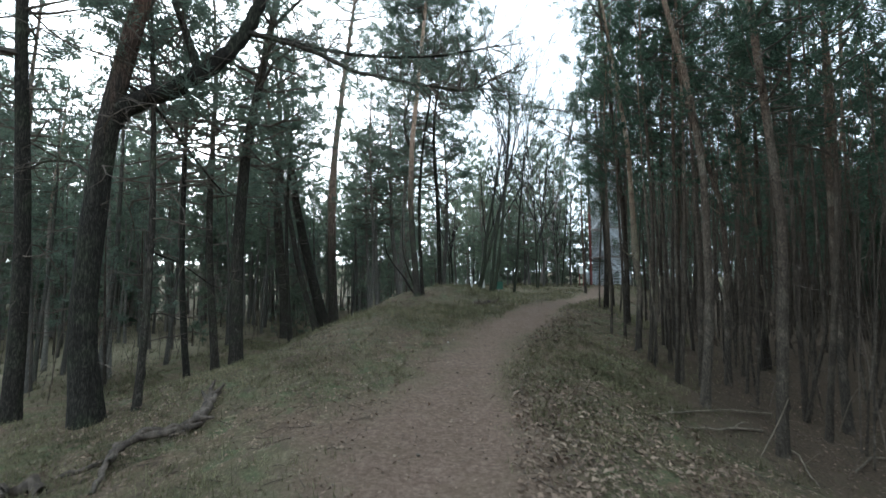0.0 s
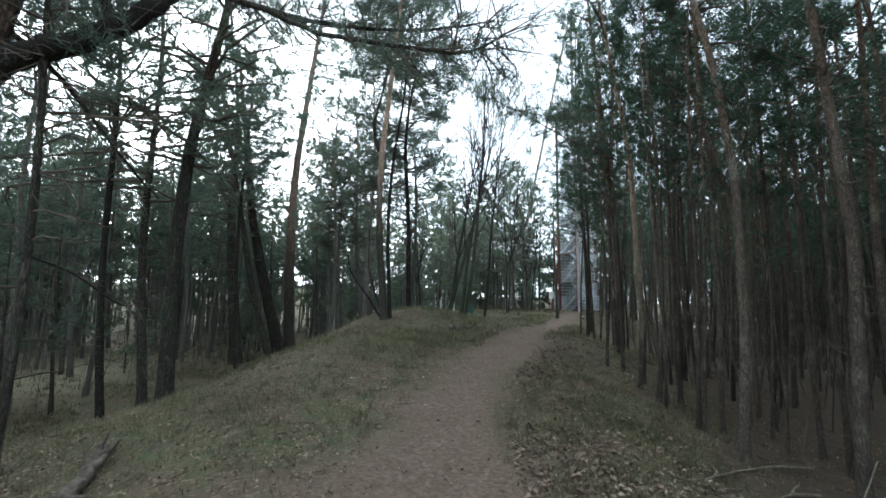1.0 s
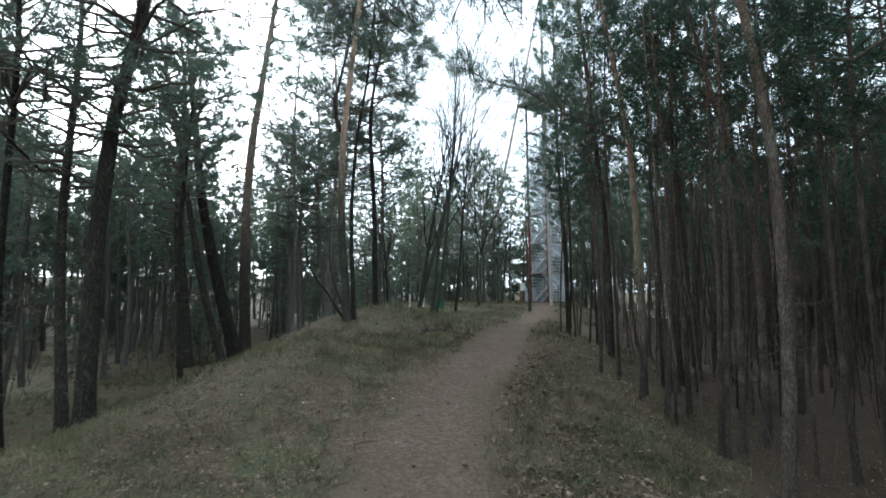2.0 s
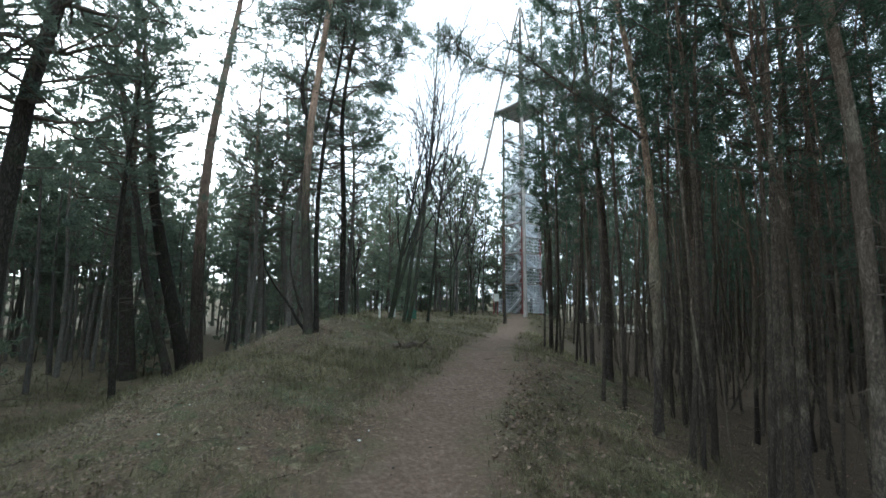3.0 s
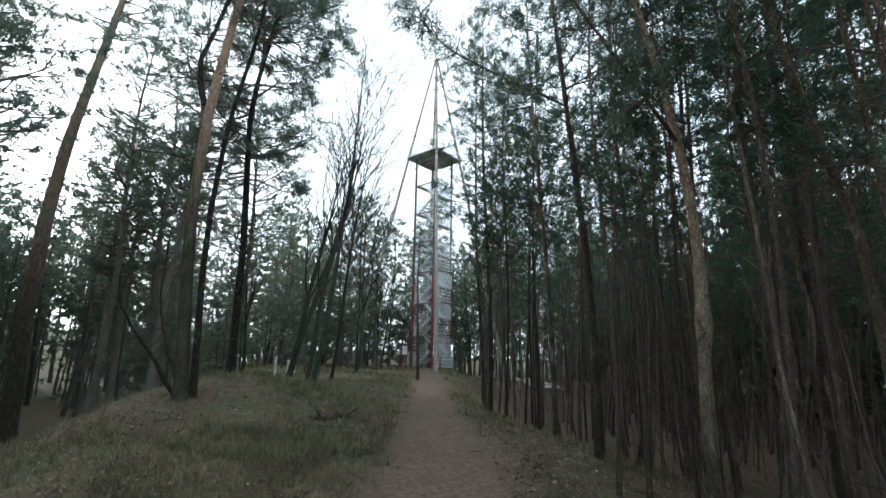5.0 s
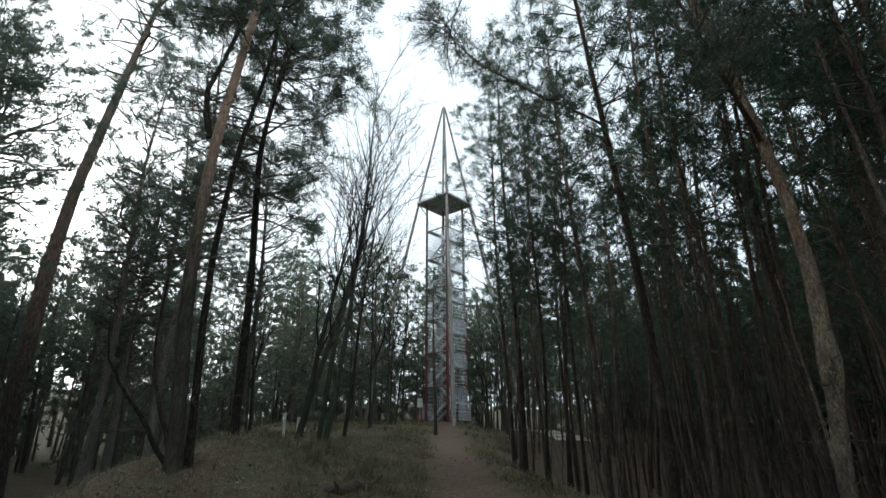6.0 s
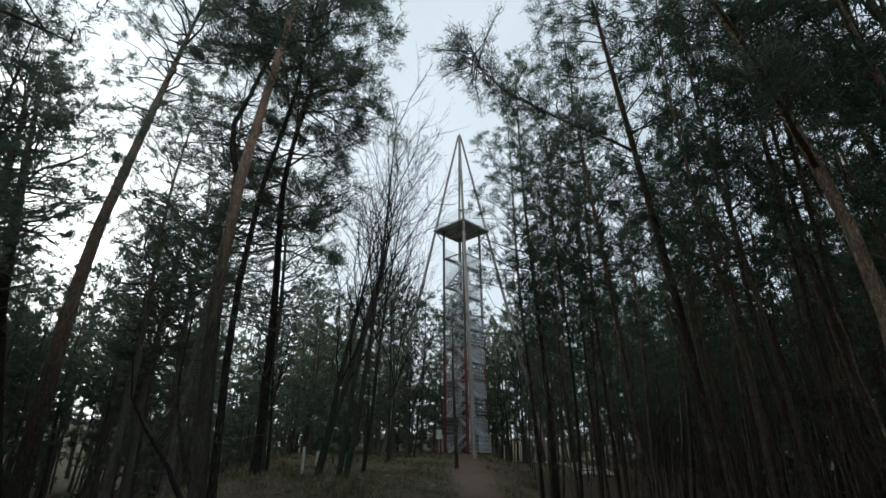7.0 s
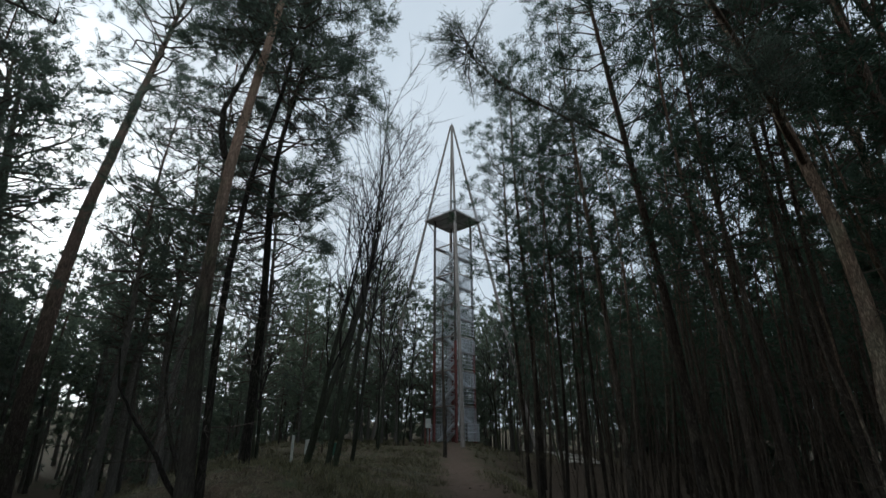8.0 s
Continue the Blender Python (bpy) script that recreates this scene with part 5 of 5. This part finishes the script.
lying("stump_piece", [(-4.3, 4.2, 0.05), (-4.0, 4.25, 0.07), (-3.75, 4.05, 0.03)], 0.075, 0.05, ROOT, "dark broken piece of root on the slope", "dead wood", seed=4)
lying("fallen_branch", [(2.66, 5.77, 0.02), (3.19, 6.22, 0.05), (3.86, 6.7, 0.07), (4.6, 7.1, 0.08), (5.2, 7.46, 0.08), (5.7, 7.66, 0.05)], 0.01, 0.02, STICK, "pale fallen pine branch on the forest floor", "branch", seed=5, twigs=((0.2, (0.2, 0.3, 0.03)),))
lying("fallen_branch", [(3.11, 5.64, 0.03), (3.8, 6.05, 0.05), (4.3, 6.4, 0.04), (4.8, 6.6, 0.03)], 0.012, 0.022, STICK, "thin pale fallen branch on the forest floor", "branch", seed=6, twigs=((0.6, (0.3, 0.2, 0.04)),))
lying("leaning_stick", [(4.0, 5.5, 0.01), (4.18, 5.48, 0.35), (4.38, 5.45, 0.8)], 0.009, 0.005, STICK, "pale dead stick leaning on a pine stem", "branch", seed=7)
lying("fallen_branch", [(4.5, 5.75, 0.1), (4.5, 5.5, 0.12), (4.35, 5.15, 0.05), (4.25, 4.9, 0.02)], 0.012, 0.008, STICK, "short bleached fallen branch beside a pine", "branch", seed=8, twigs=((0.5, (0.1, -0.15, 0.2)),))
lying("leaning_stick", [(6.4, 7.1, 0.02), (6.5, 6.95, 0.6), (6.75, 6.7, 1.3)], 0.008, 0.004, STICK, "pale dead stick leaning among plantation stems", "branch", seed=9)
lying("fallen_branch", [(5.3, 5.6, 0.03), (5.9, 6.0, 0.05), (6.6, 6.2, 0.04), (7.5, 6.8, 0.03)], 0.012, 0.02, STICK, "thin fallen branch under the plantation pines", "branch", seed=10)


# thin pale saplings that stand among the plantation stems
for pts, r0, r1, seed in (([(6.14, 11.28, -0.05), (6.22, 11.25, 1.2), (6.12, 11.3, 2.3), (6.28, 11.32, 3.6), (6.18, 11.35, 5.2), (6.3, 11.4, 6.6)], 0.034, 0.012, 61),
                          ([(6.84, 10.73, -0.05), (6.9, 10.75, 1.5), (7.0, 10.7, 3.0), (6.9, 10.8, 4.5), (6.75, 10.9, 6.5)], 0.045, 0.015, 62),
                          ([(7.81, 10.56, -0.05), (7.74, 10.58, 1.6), (7.72, 10.6, 3.2), (7.6, 10.7, 5.0), (7.5, 10.8, 7.0)], 0.05, 0.018, 63),
                          ([(5.47, 10.73, -0.05), (5.42, 10.7, 0.9), (5.55, 10.78, 2.0), (5.5, 10.85, 3.4)], 0.024, 0.009, 64),
                          ([(4.42, 9.18, -0.05), (4.5, 9.2, 0.9), (4.44, 9.28, 2.0), (4.6, 9.3, 3.2)], 0.024, 0.009, 65)):
    lying("dead_sapling", pts, r0, r1, BARK_KNOT, "thin pale crooked dead sapling among plantation stems", "tree", seed=seed, twigs=((0.4, (0.25, -0.1, 0.2)), (0.6, (-0.2, 0.15, 0.25)), (0.75, (0.1, 0.25, 0.2)), (0.9, (-0.2, -0.1, 0.3))))

# ---- leaves, grass and needles on the floor ----
def soft_edge(x, y, area):
    """1 inside an area, falling to 0 at its border."""
    return ss(0, 2.6, x - area[0]) * ss(0, 2.6, area[1] - x) * ss(0, 2.6, y - area[2]) * ss(0, 2.6, area[3] - y)


def blades(n, area, keep, k, size, wide, seed, lean=0.6):
    rng = np.random.default_rng(seed)
    x, y = rng.uniform(area[0], area[1], n), rng.uniform(area[2], area[3], n)
    ok = keep(x, y, rng) & (rng.random(n) < soft_edge(x, y, area))
    x, y = x[ok], y[ok]
    m = len(x)
    base = np.stack([x, y, ground_z(x, y) - 0.01], axis=1)[:, None, :] + rng.normal(size=(m, k, 3)) * np.array([0.05, 0.05, 0.0])
    way = rng.normal(size=(m, k, 3)) * np.array([lean, lean, 0.1]) + np.array([0, 0, 0.75])
    way /= np.linalg.norm(way, axis=2)[:, :, None]
    ln = rng.uniform(size[0], size[1], size=(m, k, 1)) * rng.uniform(0.6, 1.2, size=(m, 1, 1))
    side = np.cross(way, np.array([0, 0, 1.0]))
    side /= np.linalg.norm(side, axis=2)[:, :, None] + 1e-9
    return np.stack([base - side * wide, base + side * wide, base + way * ln], axis=2).reshape(-1, 3)


def patchy(x, y):
    return np.sin(x * 0.9 + 1.3 * np.sin(y * 0.7)) + np.sin(y * 1.1 + 0.8 * x)


def scatter_grass():
    def near(x, y, rng):
        d = x - lane_x(y)
        return (np.abs(d) > 0.55 + 0.75 * rng.random(len(x))) & (rng.random(len(x)) < np.clip(0.5 + 0.42 * patchy(x, y) + 0.3 * np.sin(x * 4.1 + 2 * np.sin(y * 2.3)) * np.sin(y * 3.7 + x), 0.05, 1) * np.where(d > 4.5, 0.1, np.where(d > 0.8, np.where(y > 6.8, 0.8, 0.25), 1.0)))
    def tussock(x, y, rng):
        d = x - lane_x(y)
        return (d > 1.0) & (d < 3.2) & (np.sin(x * 2.3 + 1.0) * np.sin(y * 1.9 + 0.7 * x) > 0.25)
    def band(x, y, rng):
        d = x - lane_x(y)
        return (d > 0.5 + 0.5 * rng.random(len(x))) & (d < 3.6) & (rng.random(len(x)) < ss(6.2, 7.0, y) * (1 - ss(8.5, 9.2, y)) * np.clip(0.7 + 0.5 * np.sin(x * 3.1 + 1.5 * y), 0.1, 1))
    tri = np.concatenate([blades(20000, (-2.0, 7.5, 3.5, 12), band, 8, (0.05, 0.17), 0.005, 26, 0.9), blades(64000, (-10, 8, -2.0, 16), near, 7, (0.05, 0.16), 0.0045, 21), blades(34000, (-12, 10, 10.5, 32), near, 6, (0.09, 0.26), 0.01, 23), blades(9000, (-6, 26, 28, 52), near, 6, (0.12, 0.35), 0.02, 25), blades(7000, (-1.0, 5.5, 0.5, 11), tussock, 9, (0.06, 0.17), 0.005, 28), blades(6000, (-26, -8, 5, 40), near, 6, (0.1, 0.3), 0.014, 27)])
    part("grass", mesh_of("grass", tri, [np.arange(len(tri)).reshape(-1, 3)], GRASS), label="short dry olive and straw-coloured grass", kind="stuff")


def scatter_hay():
    """Longer bleached grass in tussocks on the knoll and along the brow."""
    def tufts(x, y, rng):
        d = np.abs(x - lane_x(y))
        return (d > 1.1) & (x < lane_x(y)) & (x > -5.5) & (rng.random(len(x)) < np.clip(0.45 + 0.5 * np.sin(x * 1.7 + 0.9 * y) * np.sin(y * 1.2 - x), 0.04, 1))
    tri = np.concatenate([blades(24000, (-7, 8, 8.0, 24), tufts, 8, (0.05, 0.19), 0.004, 41, 1.1), blades(9000, (-4, 12, 20, 36), tufts, 7, (0.08, 0.24), 0.009, 43, 1.0)])
    part("hay", mesh_of("hay", tri, [np.arange(len(tri)).reshape(-1, 3)], HAY), label="longer bleached dry grass in tussocks", kind="stuff")


def flat_bits(n, area, density, size, seed, lift):
    rng = np.random.default_rng(seed)
    x, y = rng.uniform(area[0], area[1], n), rng.uniform(area[2], area[3], n)
    ok = rng.random(n) < density(x, y) * soft_edge(x, y, area)
    x, y = x[ok], y[ok]
    m = len(x)
    c = np.stack([x, y, ground_z(x, y) + rng.uniform(lift[0], lift[1], m)], axis=1)
    a = rng.uniform(0, 6.28, m)
    u = np.stack([np.cos(a), np.sin(a), rng.normal(size=m) * 0.3], axis=1)
    v = np.stack([-np.sin(a), np.cos(a), rng.normal(size=m) * 0.35], axis=1)
    s = rng.uniform(size[0], size[1], m)[:, None]
    fold = np.array([0, 0, 1.0]) * s * rng.uniform(0.1, 0.6, (m, 1))
    return np.stack([c - u * s, c - v * s * 0.6 + fold, c + u * s, c + v * s * 0.6 + fold], axis=1).reshape(-1, 3)


def scatter_leaves():
    def density(x, y):
        d = x - lane_x(y)
        drift = np.exp(-((d - 1.7) / 0.8) ** 2) + 0.3 + 0.1 * (d > 2.4)
        return np.where(np.abs(d) < 0.75, 0.2 - 0.12 * ss(5, 8, y), drift) * (1 - 0.55 * ss(6, 10, y))
    def bank(x, y):
        d = x - lane_x(y)
        return np.where((d > 0.75) & (d < 3.2), np.clip(0.75 + 0.5 * np.sin(x * 2.1 + y) * np.sin(y * 1.3), 0, 1) * (np.exp(-((d - 1.6) / 1.1) ** 2) * (1 - ss(6.3, 7.1, y)) + np.exp(-((d - 1.1) / 0.55) ** 2) * ss(8.6, 9.2, y) * (1 - ss(11.2, 12.6, y)) + 0.12), 0)
    def slope(x, y):
        return np.where(x < lane_x(y) - 0.9, np.clip(0.35 + 0.6 * np.sin(x * 1.9 - 0.8 * y) * np.sin(y * 1.6), 0.03, 1), 0)
    quad = np.concatenate([flat_bits(110000, (-8.5, 9.5, -2.0, 17), density, (0.009, 0.026), 22, (0.006, 0.025)), flat_bits(60000, (-1.5, 7.0, -1.5, 15), bank, (0.014, 0.04), 29, (0.01, 0.06)), flat_bits(30000, (-7, 1.2, 3, 17), slope, (0.01, 0.028), 30, (0.02, 0.07)), flat_bits(20000, (-10, 11, 12, 34), density, (0.02, 0.04), 24, (0.01, 0.04))])
    m = len(quad) // 4
    i = np.arange(m)[:, None] * 4
    f = np.concatenate([i + np.array([[0, 1, 2]]), i + np.array([[0, 2, 3]])])
    part("leaf_litter", mesh_of("leaf_litter", quad, [f], LEAF), label="scattered brown and pale dead leaves", kind="stuff")


def scatter_twigs():
    rng = np.random.default_rng(31)
    t = Tubes()
    for _ in range(2600):
        y = rng.uniform(0.8, 24)
        x = float(lane_x(y)) + rng.uniform(-7, 7)
        if abs(x - float(lane_x(y))) < 0.8 and rng.random() < 0.92:
            continue
        a, ln = rng.uniform(0, 6.28), rng.uniform(0.06, 0.35)
        p = np.array([x, y, gz(x, y) + 0.015])
        e = p + np.array([math.cos(a) * ln, math.sin(a) * ln, 0])
        e[2] = gz(e[0], e[1]) + rng.uniform(0.01, 0.05)
        t.add([p, (p + e) / 2 + rng.normal(size=3) * 0.012, e], [0.004, 0.0045, 0.002], 3)
    part("twig_litter", t.mesh("twig_litter", ROOT), label="small dead twigs lying in the litter", kind="stuff")


def scatter_clods():
    """Dark crumbs of soil and cones on the path, and pale scraps of birch bark on the bank."""
    rng = np.random.default_rng(33)
    for mat, nm, lab, spots, r in ((ROOT, "pine_cone_litter", "dark cones and crumbs of soil on the path", [(float(lane_x(y)) + rng.normal() * 0.9, y) for y in rng.uniform(3, 14, 26)], (0.009, 0.028)), (BOARD, "bark_scraps", "pale scraps of birch bark on the bank", [(rng.uniform(-3.2, 0.6), y) for y in rng.uniform(8, 16, 40)], (0.007, 0.02))):
        bm = bmesh.new()
        for x, y in spots:
            s = rng.uniform(*r)
            m = Matrix.Translation((x, y, gz(x, y) + s * 0.35)) @ Matrix.Rotation(rng.uniform(0, 6.28), 4, "Z") @ Matrix.Diagonal((s * rng.uniform(0.8, 1.8), s, s * 0.55, 1))
            bmesh.ops.create_icosphere(bm, subdivisions=1, radius=1.0, matrix=m)
        part(nm, bm_mesh(nm, bm, mat), label=lab, kind="stuff")


def scatter_brush():
    """Dead saplings, leaning poles and twiggy brush under the plantation."""
    rng = np.random.default_rng(35)
    tb = Tubes()
    for j in range(1400):
        y = rng.uniform(2, 34)
        x = float(path_x(y)) + rng.uniform(3.4, 15) + (1.2 if y < 9 else 0)
        if j > 850:
            x = rng.uniform(-24, -8)
        if y < 4 and 0 < x < 5:
            continue
        z = gz(x, y)
        tall = rng.random() < 0.28
        h = rng.uniform(1.5, 4.5) if tall else rng.uniform(0.25, 1.1)
        lean = rng.normal(size=2) * (0.12 if tall else 0.45)
        r = rng.uniform(0.008, 0.018) if tall else rng.uniform(0.004, 0.009)
        p = np.array([x, y, z - 0.03])
        e = p + np.array([lean[0] * h, lean[1] * h, h])
        m = (p + e) / 2 + rng.normal(size=3) * 0.05 * h
        tb.add([p, m, e], [r, r * 0.8, r * 0.35], 4)
        for _ in range(6 if tall else 3):
            f = rng.uniform(0.3, 1.0)
            q = p + (m - p) * 2 * f if f < 0.5 else m + (e - m) * (2 * f - 1)
            d = rng.normal(size=3) * np.array([1, 1, 0.5])
            tb.add([q, q + d * rng.uniform(0.1, 0.3)], [r * 0.45, r * 0.2], 3)
    part("dead_brush", tb.mesh("dead_brush", TWIG), label="dead saplings and twiggy brush among the stems", kind="stuff")


def scatter_poles():
    """Thin dead and suppressed stems that stand close among the plantation pines."""
    rng = np.random.default_rng(37)
    tb = Tubes()
    for _ in range(230):
        y = rng.uniform(3, 23)
        x = float(path_x(y)) + (5.2 if y < 10 else 4.4) + 10.5 * rng.random() ** 1.2
        h, r0 = rng.uniform(3.5, 8.5), rng.uniform(0.012, 0.036)
        p = np.array([x, y, gz(x, y) - 0.05])
        lean = rng.normal(size=2) * 0.05 + np.array([0.05, 0.0])
        zs = np.linspace(0, 1, 6)
        sway = np.cumsum(rng.normal(size=(6, 2)) * 0.02 * h, axis=0) + zs[:, None] * lean * h
        pts = np.concatenate([p[:2] + sway, (p[2] + zs * h)[:, None]], axis=1)
        tb.add(pts, r0 * np.linspace(1, 0.35, 6), 5)
        for _ in range(5):
            f = rng.uniform(0.25, 1.0)
            q = np.array([np.interp(f * 5, range(6), pts[:, k]) for k in range(3)])
            d = rng.normal(size=3) * np.array([1, 1, 0.4])
            tb.add([q, q + d * rng.uniform(0.12, 0.35)], [r0 * 0.35, r0 * 0.12], 3)
    part("dead_poles", tb.mesh("dead_poles", BARK_YOUNG), label="thin dead stems close among the plantation pines", kind="stuff")


scatter_brush()
scatter_poles()
scatter_grass()
scatter_hay()
scatter_leaves()
scatter_twigs()
scatter_clods()
